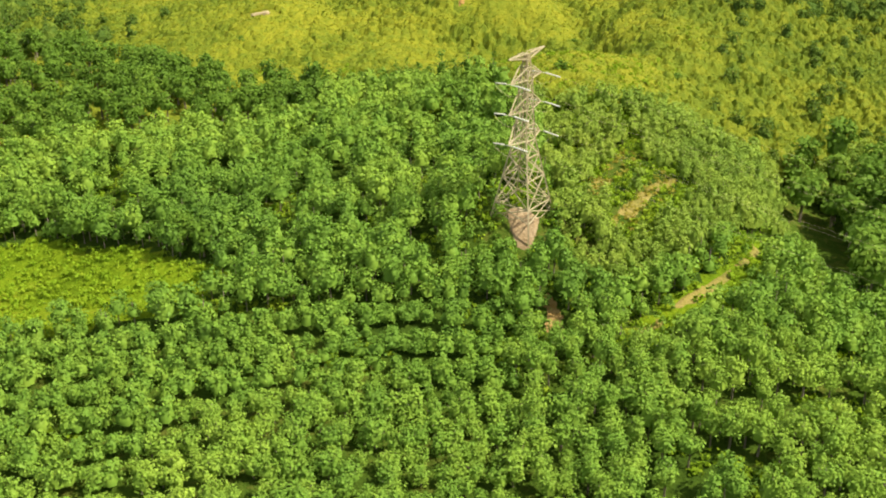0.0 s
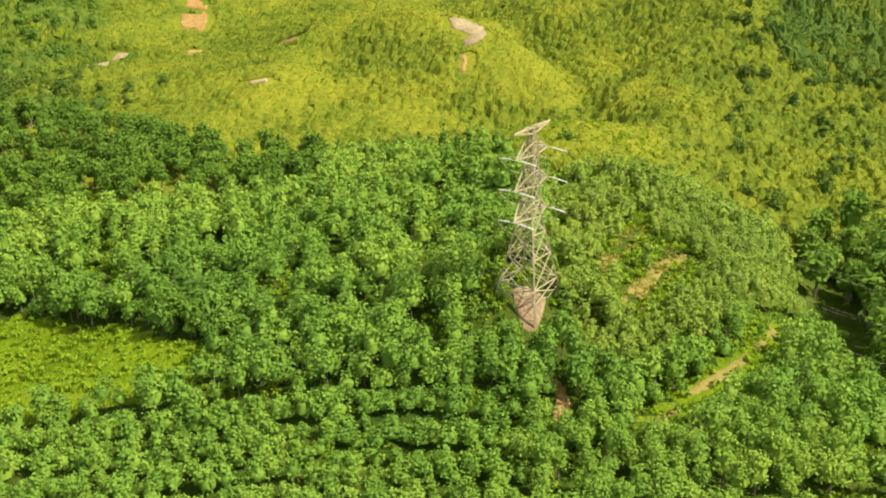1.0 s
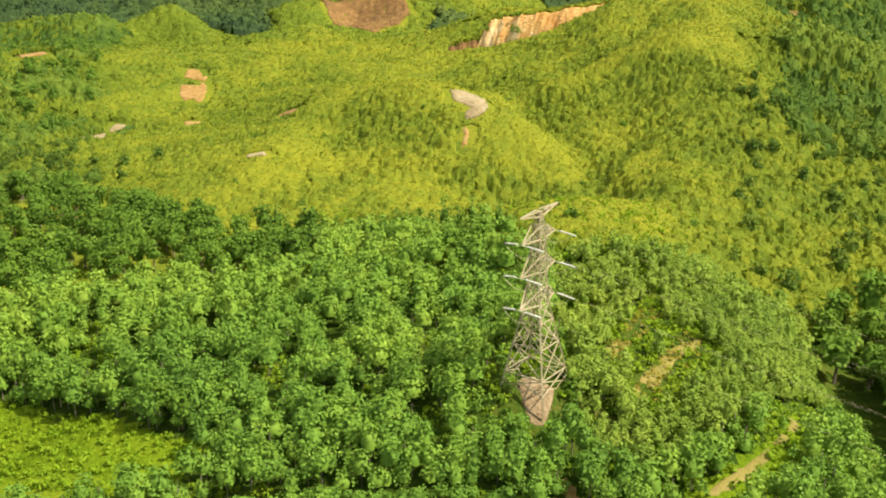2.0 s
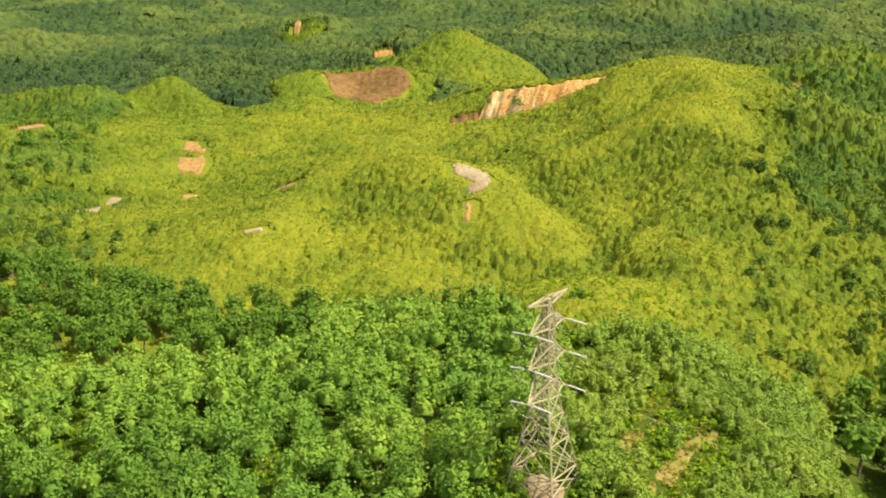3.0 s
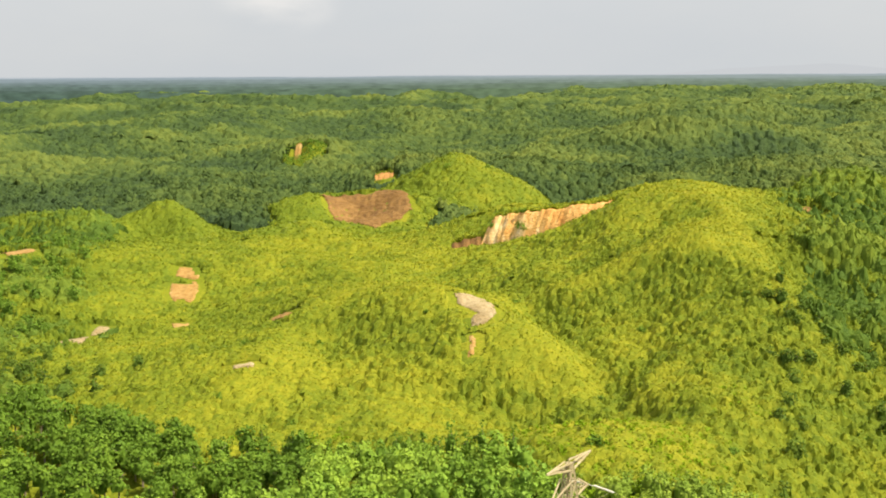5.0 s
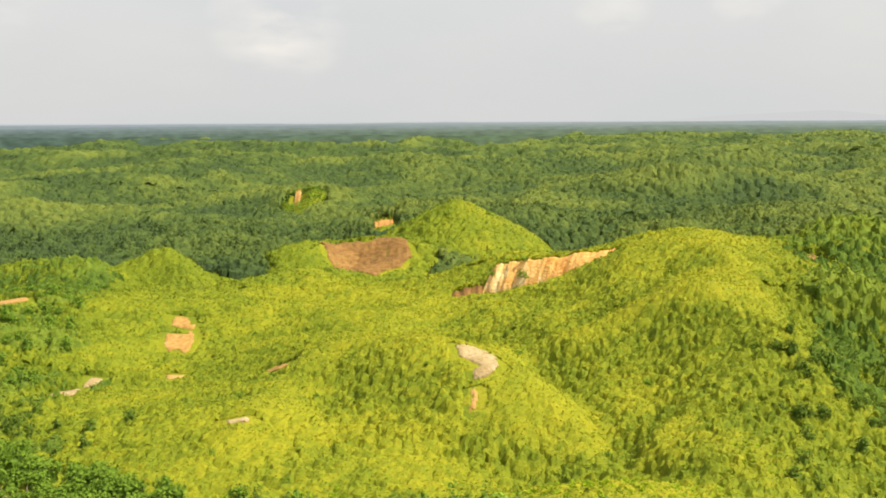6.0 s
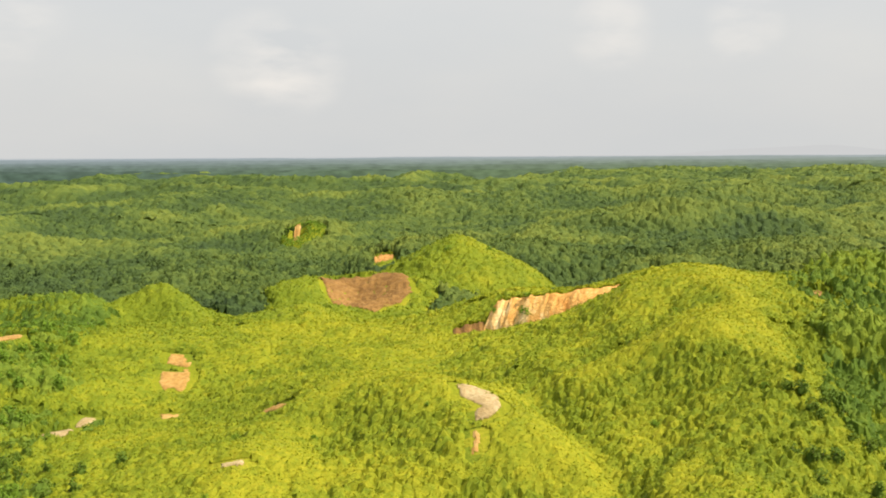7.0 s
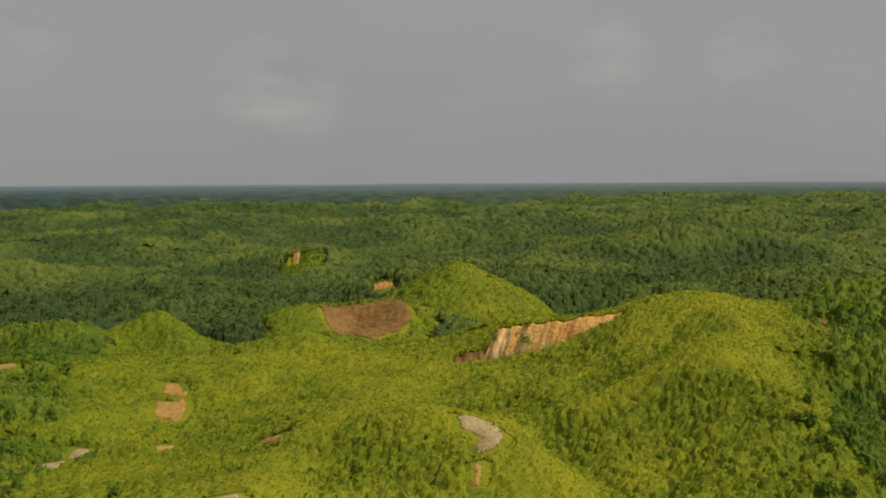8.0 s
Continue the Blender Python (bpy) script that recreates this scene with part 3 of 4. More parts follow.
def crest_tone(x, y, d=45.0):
    """Forest tint, 0 to 1, with painted light and shade: lighter crests, dark hollows."""
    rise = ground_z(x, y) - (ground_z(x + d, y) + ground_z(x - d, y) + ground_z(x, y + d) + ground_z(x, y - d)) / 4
    # also painted in: cloud shade over the left, haze darkening the distance
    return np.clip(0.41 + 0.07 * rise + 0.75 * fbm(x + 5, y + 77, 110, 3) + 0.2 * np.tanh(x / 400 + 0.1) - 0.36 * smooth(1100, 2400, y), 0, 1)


def scatter(seed, x0, x1, y0, y1, step, jitter=0.42):
    """Places on a loose grid."""
    r = np.random.default_rng(seed)
    gx, gy = np.meshgrid(np.arange(x0, x1, step), np.arange(y0, y1, step))
    x, y = gx.ravel() + step * jitter * r.normal(size=gx.size) * 0.6, gy.ravel() + step * jitter * r.normal(size=gx.size) * 0.6
    return x, y


def in_view(x, y, spare=14.0):
    return np.abs(x) < 0.425 * np.maximum(y, 0) + spare


# ---------------------------------------------------------------- ground
def steps(stops):
    out = [stops[0][0]]
    for (a, d0), (b, d1) in zip(stops, stops[1:]):
        while out[-1] < b - 1e-6:
            f = (out[-1] - a) / (b - a)
            out.append(min(b, out[-1] + d0 + (d1 - d0) * f))
    return np.array(out)


ys = np.r_[np.arange(-700, 60, 60), steps([(60, 5), (130, 2.8), (300, 3.0), (640, 4.2), (1000, 10), (4700, 110)])]
xh = steps([(0, 2.9), (130, 3.4), (260, 7), (700, 34), (3900, 180)])
xs = np.r_[-xh[:0:-1], xh]
gx, gy = np.meshgrid(xs, ys)
gz = ground_z(gx, gy) - 14 * smooth(880, 1150, gy) * forested(gx, gy) - 0.3 * smooth(250, 300, gy)
nx, ny = len(xs), len(ys)
ids = np.arange(nx * ny).reshape(ny, nx)
quads = np.stack([ids[:-1, :-1], ids[:-1, 1:], ids[1:, 1:], ids[1:, :-1]], -1).reshape(-1, 4)
fx, fy = (gx[:-1, :-1] + gx[1:, 1:]).ravel() / 2, (gy[:-1, :-1] + gy[1:, 1:]).ravel() / 2
floor_kind = np.zeros(len(fx), int)
floor_kind[(fy < 245) & ~inside(fx, fy, FIELD) & ~inside(fx, fy, LANE)] = 2
floor_kind[inside(fx, fy, FIELD) | inside(fx, fy, LANE)] = 4
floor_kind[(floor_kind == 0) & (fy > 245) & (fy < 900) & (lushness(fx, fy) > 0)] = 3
floor_kind[forested(fx, fy)] = 1
ground = new("ground", quick_mesh("ground", np.stack([gx, gy, gz], -1).reshape(-1, 3), quads, [M_GRASS, M_FLOOR, M_LITTER, M_SCRUBLAND, M_FIELDSOIL], floor_kind, True))
tagged(ground, "rolling green hills of grass and scrub with woodland floor", "ground", kind="structure")

# hazy land on the horizon, layer behind layer; haze painted as glowing colour
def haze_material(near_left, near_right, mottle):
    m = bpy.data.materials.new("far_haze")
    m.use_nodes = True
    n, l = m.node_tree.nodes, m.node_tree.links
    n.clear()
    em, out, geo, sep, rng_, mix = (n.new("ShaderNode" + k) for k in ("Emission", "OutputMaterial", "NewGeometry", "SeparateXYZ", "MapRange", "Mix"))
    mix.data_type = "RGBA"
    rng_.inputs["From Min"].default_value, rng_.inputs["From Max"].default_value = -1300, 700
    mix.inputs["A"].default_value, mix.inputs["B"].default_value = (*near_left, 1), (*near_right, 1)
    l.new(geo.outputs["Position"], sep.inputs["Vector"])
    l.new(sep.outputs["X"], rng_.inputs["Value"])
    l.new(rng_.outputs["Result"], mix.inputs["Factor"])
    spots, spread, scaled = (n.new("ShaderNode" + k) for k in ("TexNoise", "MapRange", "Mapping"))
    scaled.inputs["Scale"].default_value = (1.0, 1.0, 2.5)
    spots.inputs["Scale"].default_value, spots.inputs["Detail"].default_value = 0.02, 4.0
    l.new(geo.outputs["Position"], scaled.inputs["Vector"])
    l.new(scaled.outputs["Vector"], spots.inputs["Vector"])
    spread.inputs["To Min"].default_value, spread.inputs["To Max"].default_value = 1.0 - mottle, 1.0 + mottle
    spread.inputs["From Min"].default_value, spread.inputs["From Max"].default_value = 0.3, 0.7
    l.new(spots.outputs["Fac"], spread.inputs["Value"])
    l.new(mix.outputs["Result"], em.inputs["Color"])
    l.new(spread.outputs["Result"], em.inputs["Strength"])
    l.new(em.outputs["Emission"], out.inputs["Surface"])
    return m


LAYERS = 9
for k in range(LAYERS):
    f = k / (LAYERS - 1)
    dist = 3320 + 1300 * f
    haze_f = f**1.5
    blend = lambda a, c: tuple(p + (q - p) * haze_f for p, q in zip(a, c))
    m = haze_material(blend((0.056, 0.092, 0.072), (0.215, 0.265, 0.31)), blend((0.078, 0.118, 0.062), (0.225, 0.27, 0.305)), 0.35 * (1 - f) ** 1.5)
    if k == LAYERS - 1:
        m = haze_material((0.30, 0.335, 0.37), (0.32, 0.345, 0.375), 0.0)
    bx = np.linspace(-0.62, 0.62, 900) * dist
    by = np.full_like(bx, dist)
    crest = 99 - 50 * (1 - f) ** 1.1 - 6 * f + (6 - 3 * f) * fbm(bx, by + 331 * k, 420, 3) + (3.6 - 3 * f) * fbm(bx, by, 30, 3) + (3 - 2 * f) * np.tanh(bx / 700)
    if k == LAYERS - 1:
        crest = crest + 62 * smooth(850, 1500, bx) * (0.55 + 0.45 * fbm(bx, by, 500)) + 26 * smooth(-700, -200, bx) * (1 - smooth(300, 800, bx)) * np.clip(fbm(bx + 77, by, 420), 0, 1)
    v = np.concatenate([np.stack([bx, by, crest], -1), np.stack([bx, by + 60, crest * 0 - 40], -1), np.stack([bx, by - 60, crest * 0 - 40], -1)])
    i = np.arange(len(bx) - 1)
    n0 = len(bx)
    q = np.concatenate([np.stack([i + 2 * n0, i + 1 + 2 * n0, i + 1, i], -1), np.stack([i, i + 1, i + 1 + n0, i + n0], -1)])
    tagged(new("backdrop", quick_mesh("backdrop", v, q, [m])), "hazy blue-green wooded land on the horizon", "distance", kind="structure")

# ---------------------------------------------------------------- pylon
def loft(bm, points, w):
    """One continuous square member along the points."""
    rings = []
    for p in points:
        p = Vector(p)
        rings.append([bm.verts.new(p + Vector((dx * w / 2, dy * w / 2, 0))) for dx, dy in ((-1, -1), (1, -1), (1, 1), (-1, 1))])
    for r0, r1 in zip(rings, rings[1:]):
        for k in range(4):
            bm.faces.new((r0[k], r0[(k + 1) % 4], r1[(k + 1) % 4], r1[k]))
    bm.faces.new(rings[0][::-1])
    bm.faces.new(rings[-1])


def transmission_tower(x, y, z):
    """A lattice tension tower on four legs, with three pairs of cross arms and a pair of earth-wire arms."""
    tower = thing("transmission_tower", (x, y, z), "tall galvanised steel lattice pylon on a bare soil terrace", "pylon")
    a, b = Vector((0.61, 0.79, 0)), Vector((0.79, -0.61, 0))
    levels = [(0.0, 4.0), (2.4, 3.55), (7.2, 2.65), (11.2, 1.9), (14.0, 1.35), (16.8, 1.15), (19.4, 1.0), (22.0, 0.9), (24.6, 0.8), (26.9, 0.6), (29.2, 0.3)]
    corner = lambda k, h, s: a * (s if k in (0, 3) else -s) + b * (s if k in (0, 1) else -s) + Vector((0, 0, h))
    foot = [-1.7, -5.9, -1.9, -0.4]

    def member(name, p, q, w, parent):
        bm = bmesh.new()
        bar(bm, p, q, w)
        return part(name, bm, M_STEEL, parent)

    for k in range(4):
        bm = bmesh.new()
        s0 = 4.0 - foot[k] * 0.06
        loft(bm, [corner(k, foot[k], s0)] + [corner(k, h, w) for h, w in levels], 0.22)
        leg = part("leg", bm, M_STEEL, tower)
        bm = bmesh.new()
        bmesh.ops.create_cone(bm, cap_ends=True, segments=10, radius1=0.55, radius2=0.4, depth=0.9, matrix=Matrix.Translation(corner(k, foot[k] - 0.1, s0)))
        part("footing", bm, M_CONC, leg, "concrete footing")
    for (h0, w0), (h1, w1) in zip(levels, levels[1:]):
        for k in range(4):
            j = (k + 1) % 4
            w = 0.15 if h0 < 14 else 0.12
            member("brace", corner(k, h0, w0), corner(j, h1, w1), w, tower)
            member("brace", corner(j, h0, w0), corner(k, h1, w1), w, tower)
            member("brace", corner(k, h1, w1), corner(j, h1, w1), 0.16 if h0 < 1 else w, tower)
            if h0 < 10:
                mid0 = (corner(k, h0, w0) + corner(j, h0, w0)) / 2
                member("brace", mid0, corner(k, (h0 + h1) / 2, (w0 + w1) / 2), 0.085, tower)
                member("brace", mid0, corner(j, (h0 + h1) / 2, (w0 + w1) / 2), 0.085, tower)
    for h, reach, rise, strings in ((14.2, 4.9, 2.6, True), (19.6, 4.9, 2.5, True), (24.9, 4.7, 2.2, True), (28.4, 5.4, 1.0, False)):
        w = 1.3 if h < 16 else 1.0 if h < 22 else 0.8 if h < 27 else 0.4
        for way in (-1, 1):
            tip = a * way * reach + Vector((0, 0, h + (0.9 if not strings else 0)))
            root = lambda side, up: a * way * w + b * side * w + Vector((0, 0, h + up))
            arm = member("cross_arm", root(-1, 0), tip, 0.19, tower)
            member("chord", root(1, 0), tip, 0.19, arm)
            member("chord", root(-1, rise), tip, 0.17, arm)
            member("chord", root(1, rise), tip, 0.17, arm)
            for side in (-1, 1):
                for f0, f1 in ((0.15, 0.42), (0.42, 0.7)):
                    member("strut", root(side, 0).lerp(tip, f0), root(side, rise).lerp(tip, f1), 0.08, arm)
            for f in (0.35, 0.65):
                member("strut", root(1, 0).lerp(tip, f), root(-1, 0).lerp(tip, f), 0.08, arm)
            if strings:
                for side in (-1, 1):
                    bm = bmesh.new()
                    start, end = tip + b * side * 0.9, tip + b * side * (3.9 if side > 0 else 3.1) + Vector((0, 0, -0.25))
                    tube(bm, tip, end, 0.05, 0.05)
                    for f in np.linspace(0.06, 0.97, 14):
                        m = Matrix.Translation(start.lerp(end, f)) @ (end - start).to_track_quat("Z", "Y").to_matrix().to_4x4()
                        bmesh.ops.create_cone(bm, cap_ends=True, segments=8, radius1=0.15, radius2=0.11, depth=0.2, matrix=m)
                    part("insulator", bm, M_CERAMIC, arm, "white ceramic insulator string")
                bm = bmesh.new()
                pts = [tip + b * t * 3.3 + Vector((0, 0, -0.3 - 1.7 * (1 - t * t))) for t in np.linspace(-0.93, 1, 9)]
                loft(bm, pts, 0.07)
                part("jumper_cable", bm, M_STEEL, arm)
    return tower


transmission_tower(14.6, 175.5, 21.6)


# ---------------------------------------------------------------- bare soil, scars and cliffs
def soil_patch(name, poly, mat, label, category, lift=0.12, step=0.9, ragged=1.2, rough=0.25, seed=1, holes=0.38):
    """A ragged sheet of bare ground that lies a little proud of the turf, rolled under at its rim."""
    px = np.array(poly, float)
    x, y = np.meshgrid(np.arange(px[:, 0].min() - 2, px[:, 0].max() + 2, step), np.arange(px[:, 1].min() - 2, px[:, 1].max() + 2, step))
    wx, wy = x + ragged * fbm(x + seed * 31, y, 5 * ragged), y + ragged * 1.3 * fbm(x, y + seed * 47, 5 * ragged)
    keep = inside(wx, wy, poly) & (fbm(x + 13 * seed, y + 3, 2.2 * ragged + 1.0, 3) > -holes)
    # only the largest unbroken piece
    mark = np.where(keep, np.arange(1, x.size + 1).reshape(x.shape), 0)
    while True:
        grown = np.pad(mark, 1)
        grown = np.where(keep, np.max([grown[1:-1, 1:-1], grown[2:, 1:-1], grown[:-2, 1:-1], grown[1:-1, 2:], grown[1:-1, :-2]], axis=0), 0)
        if (grown == mark).all():
            break
        mark = grown
    keep = keep & (mark == np.bincount(mark[keep]).argmax())
    z = ground_z(x, y) + lift + rough * fbm(x + 5 * seed, y, 2.6, 3)
    edge = keep.copy()
    edge[1:-1, 1:-1] = keep[1:-1, 1:-1] & keep[2:, 1:-1] & keep[:-2, 1:-1] & keep[1:-1, 2:] & keep[1:-1, :-2]
    z = np.where(keep & ~edge, z - lift - 0.3, z)
    face = keep[:-1, :-1] & keep[1:, :-1] & keep[:-1, 1:] & keep[1:, 1:]
    ids = np.arange(x.size).reshape(x.shape)
    q = np.stack([ids[:-1, :-1], ids[:-1, 1:], ids[1:, 1:], ids[1:, :-1]], -1)[face]
    used, inv = np.unique(q, return_inverse=True)
    v = np.stack([x, y, z], -1).reshape(-1, 3)[used]
    return tagged(new(name, quick_mesh(name, v, inv.reshape(-1, 4), [mat], None, True)), label, category)


soil_patch("soil_terrace", [(11.0, 176), (11.8, 172), (13.2, 168), (15.4, 167.4), (17, 171), (17.8, 174.5), (15, 176.5)], M_TERRACE, "reddish bare soil slope cut below the pylon", "bare soil", step=0.5, ragged=0.8, holes=0.7)
soil_patch("sand_scar", [(1.8, 381), (7.5, 382), (12.5, 379), (16.4, 371), (16, 361), (13, 353), (8, 352), (8.6, 359), (9.5, 364), (6.5, 368), (3.5, 372)], M_SAND, "pale sandy erosion scar on a grassy knoll", "bare soil", seed=2, ragged=2.3, step=0.55, rough=0.6, holes=0.27)
soil_patch("sand_scar", [(5.6, 345), (8, 346), (8, 338), (6, 336)], M_SOIL, "small sandy erosion patch below the knoll scar", "bare soil", seed=3, step=0.6)
soil_patch("erosion_gully", [(-123, 528), (-111, 532), (-104, 517), (-108, 504), (-119, 508)], M_SOIL, "orange eroded gully head on a grassy slope", "gully", seed=4, ragged=3.2, step=0.7, rough=0.6, holes=0.34)
soil_patch("erosion_gully", [(-117, 508), (-108, 508), (-104.5, 492), (-106, 476), (-114, 478), (-117, 494)], M_SOIL, "orange eroded gully running down a grassy slope", "gully", seed=24, ragged=2.6, step=0.7, rough=0.6, holes=0.28)
soil_patch("bare_patch", [(-64, 412), (-58, 413), (-51, 402), (-54, 399), (-60, 404)], M_SOIL, "small bare soil patch in yellow grass", "bare soil", seed=5)
soil_patch("bare_patch", [(-106, 452), (-98, 453), (-97, 444), (-103, 442)], M_SOIL, "small worn soil patch in yellow grass", "bare soil", seed=6, ragged=2)
soil_patch("bare_patch", [(-60, 336), (-54, 337), (-53, 332), (-58, 331)], M_SAND, "small pale soil patch at the foot of the slope", "bare soil", seed=7, step=0.6)
soil_patch("dirt_track", [(30, 145.6), (37.5, 150.6), (44.5, 156.6), (52, 163.6), (59, 174), (58.8, 181), (57, 181), (57, 175), (50.4, 165.8), (42.8, 158.8), (35.8, 152.6), (30, 147.6)], M_DRY, "narrow reddish dirt track through the plantation", "track", seed=8, step=0.45, ragged=1.5, holes=0.3)
soil_patch("dirt_track", [(16.5, 148), (20, 147), (20.5, 153), (18.4, 159), (16.6, 158)], M_SOIL, "bare soil gully among plantation trees", "track", seed=9, step=0.5, ragged=0.7)
for k, s in enumerate(STRIPS):
    soil_patch("dirt_strip", s, M_DRY, "ochre dry-grass strip between rows of young trees", "bare soil", seed=11 + k, step=0.5, ragged=1.1, holes=(0.5, 0.25, 0.25)[k])
soil_patch("landslide_scar", [(-82, 754), (-66, 757), (-52, 754), (-38, 758), (-24, 757), (-18, 716), (-28, 693), (-40, 672), (-55, 688), (-68, 712)], M_RED, "wide brown landslide scar on a hillside", "landslide", lift=0.4, step=1.0, ragged=4.5, rough=1.5, seed=15, holes=1.5)
soil_patch("bare_patch", [(-217, 564), (-203, 568), (-187, 530), (-199, 522)], M_SOIL, "patchy orange soil among shrubs", "bare soil", seed=16, ragged=4)
soil_patch("slip_scar", [(174, 592), (183, 600), (193, 594), (189, 582), (177, 583)], M_RED, "brown earth slip on a scrubby hillside", "landslide", seed=17, ragged=2, lift=0.3)
soil_patch("pale_clearing", [(-139, 428), (-130, 429), (-127, 411), (-137, 408)], M_SAND, "pale bare clearing among shrubs", "bare soil", seed=18)
soil_patch("pale_clearing", [(-135, 447), (-128, 448), (-126, 433), (-132, 431)], M_SAND, "small pale clearing among shrubs", "bare soil", seed=19)


def cliff_face(name, foot, brow, label, mat, cols=46, rows=16, seed=1, gouge=1.6, sunk=1.0):
    """A steep broken face of clay from its foot line up to its brow, with gullies worn down it, closed behind."""
    foot, brow = np.array(foot, float), np.array(brow, float)
    line = lambda pts, f: np.stack([np.interp(f, np.linspace(0, 1, len(pts)), pts[:, k]) for k in range(pts.shape[1])], -1)
    f, g = np.linspace(0, 1, cols), np.linspace(0, 1, rows)
    lo, hi = line(foot, f), line(brow, f)
    lo = np.column_stack([lo, ground_z(lo[:, 0], lo[:, 1]) - sunk])
    hi = np.column_stack([hi[:, :2], ground_z(hi[:, 0], hi[:, 1]) + 0.2 + 1.3 * fbm(f * 70 + seed * 5, f * 0, 6.0, 3)])
    grid = lo[None] + (hi - lo)[None] * np.stack([g**1.3, g**1.3, g], -1)[:, None, :]
    out = unit(np.cross(hi[-1] - hi[0], (0, 0, 1)))
    if out[1] > 0:
        out = -out
    fold = gouge * (0.8 * fbm(f[None] * 60 + seed * 9 + 0 * g[:, None], g[:, None] * 2 + 0 * f[None], 4.0) + 0.6 * fbm(f[None] * 60 + 0 * g[:, None], g[:, None] * 14 + 0 * f[None] + seed, 3.0))
    taper = (np.sin(np.pi * np.clip(f, 0.02, 0.98)) ** 0.4)[None] * np.sin(np.pi * np.clip(g, 0.05, 0.95))[:, None] ** 0.3
    grid = grid + out * (fold * taper + 0.5 + 0.9 * np.sin(np.pi * g)[:, None])[..., None]
    back = grid[-1] - out * 6 + (0, 0, -2.0)
    v = np.concatenate([grid.reshape(-1, 3), back])
    ids = np.arange(cols * rows).reshape(rows, cols)
    q = np.stack([ids[:-1, :-1], ids[:-1, 1:], ids[1:, 1:], ids[1:, :-1]], -1).reshape(-1, 4)
    i = np.arange(cols - 1)
    q = np.concatenate([q, np.stack([ids[-1, :-1], ids[-1, 1:], cols * rows + i + 1, cols * rows + i], -1)])
    # scrub that overhangs the brow and creeps in from the ends
    r = np.random.default_rng(seed)
    n = int(np.linalg.norm(hi[-1] - hi[0]) * 1.6)
    edge = np.concatenate([line(np.column_stack([hi[:, :2] - out[:2] * 1.2, hi[:, 2]]), r.random(n)), line(lo, r.random(n)) + (0, 0, sunk)])
    plant_many("brow_scrub", edge[:, 0], edge[:, 1], edge[:, 2] - 0.3, 1.3, 1.3, 0.0, 14, 6, 1.0, M_SHRUB, seed + 200, "green scrub along the rim of a clay cliff", "scrub", upright=0.8, loose=0.4)
    return tagged(new(name, quick_mesh(name, v, q, [mat], None, True)), label, "cliff")


rim = [(25.5 + 0.827 * s, 566 - 0.562 * s) for s in (19, 28, 37, 46, 55, 63)]
cliff_face("clay_cliff", [(x - 0.562 * 10.2, y - 0.827 * 10.2) for x, y in rim], rim, "bright orange and cream clay cliff under a grassy brow", M_CLIFF, cols=70, rows=18, seed=1, gouge=0.9)
rim = [(25.5 + 0.827 * s, 566 - 0.562 * s) for s in (-2, 4, 9, 14, 19.4)]
cliff_face("clay_cliff", [(x - 0.562 * 10.0, y - 0.827 * 10.0) for x, y in rim], rim, "crumbling orange clay cliff overgrown with bushes", M_CLIFF, cols=34, rows=18, seed=2, gouge=1.5)
cliff_face("clay_cliff", [(5, 553), (9, 552), (14, 552), (18, 554)], [(4, 564), (9, 565), (14, 565), (19, 563)], "low dark red clay bank with bushes", M_RED, cols=24, seed=3)
cliff_face("clay_cliff", [(-53, 896), (-46, 893), (-39, 896)], [(-54, 907), (-47, 910), (-39, 907)], "small orange earth slip in the woods", M_ORANGE, cols=16, rows=8, seed=4)
cliff_face("clay_cliff", [(-150, 1136), (-147, 1134), (-144.5, 1136)], [(-150.5, 1158), (-147, 1161), (-144, 1158)], "narrow dark earth slip on a wooded slope", M_SOIL, cols=12, rows=8, seed=5)
soil_patch("slip_scar", [(60, 441), (67, 443), (69, 436), (63, 434)], M_RED, "small brown earth slip on a scrubby spur", "landslide", seed=25, ragged=2, lift=0.2)


# ---------------------------------------------------------------- plantation
def on_bare(x, y):
    bare = inside(x, y, FIELD) | inside(x, y, TERRACE) | inside(x, y, LANE) | inside(x, y, GULLY) | inside(x, y, DARK_GAP)
    for s in STRIPS[:2]:
        bare |= inside(x, y, s) | inside(x - 0.6, y + 2.2, s) | inside(x - 1.2, y + 4.2, s) | inside(x - 1.8, y + 6.6, s)
    return bare


def rows(x0, x1, y0, y1, gap, step, turn, seed, bend=0.0, jitter=0.16):
    """Places along planted rows, turned by so many degrees, with the number of each one's row."""
    r = np.random.default_rng(seed)
    reach = math.hypot(x1 - x0, y1 - y0) / 2
    u, v = np.meshgrid(np.arange(-reach, reach, step), np.arange(-reach, reach, gap))
    number = np.round((v + reach) / gap).astype(int)
    u = u + step * 0.5 * (number % 2) + step * jitter * r.normal(size=u.shape)
    v = v + gap * jitter * 0.6 * r.normal(size=u.shape) + bend * fbm(u, v * 0.3, 38, 2)
    c, t = math.cos(radians(turn)), math.sin(radians(turn))
    x, y = (x0 + x1) / 2 + u * c - v * t, (y0 + y1) / 2 + u * t + v * c
    ok = (x > x0) & (x < x1) & (y > y0) & (y < y1)
    return x[ok], y[ok], number[ok]


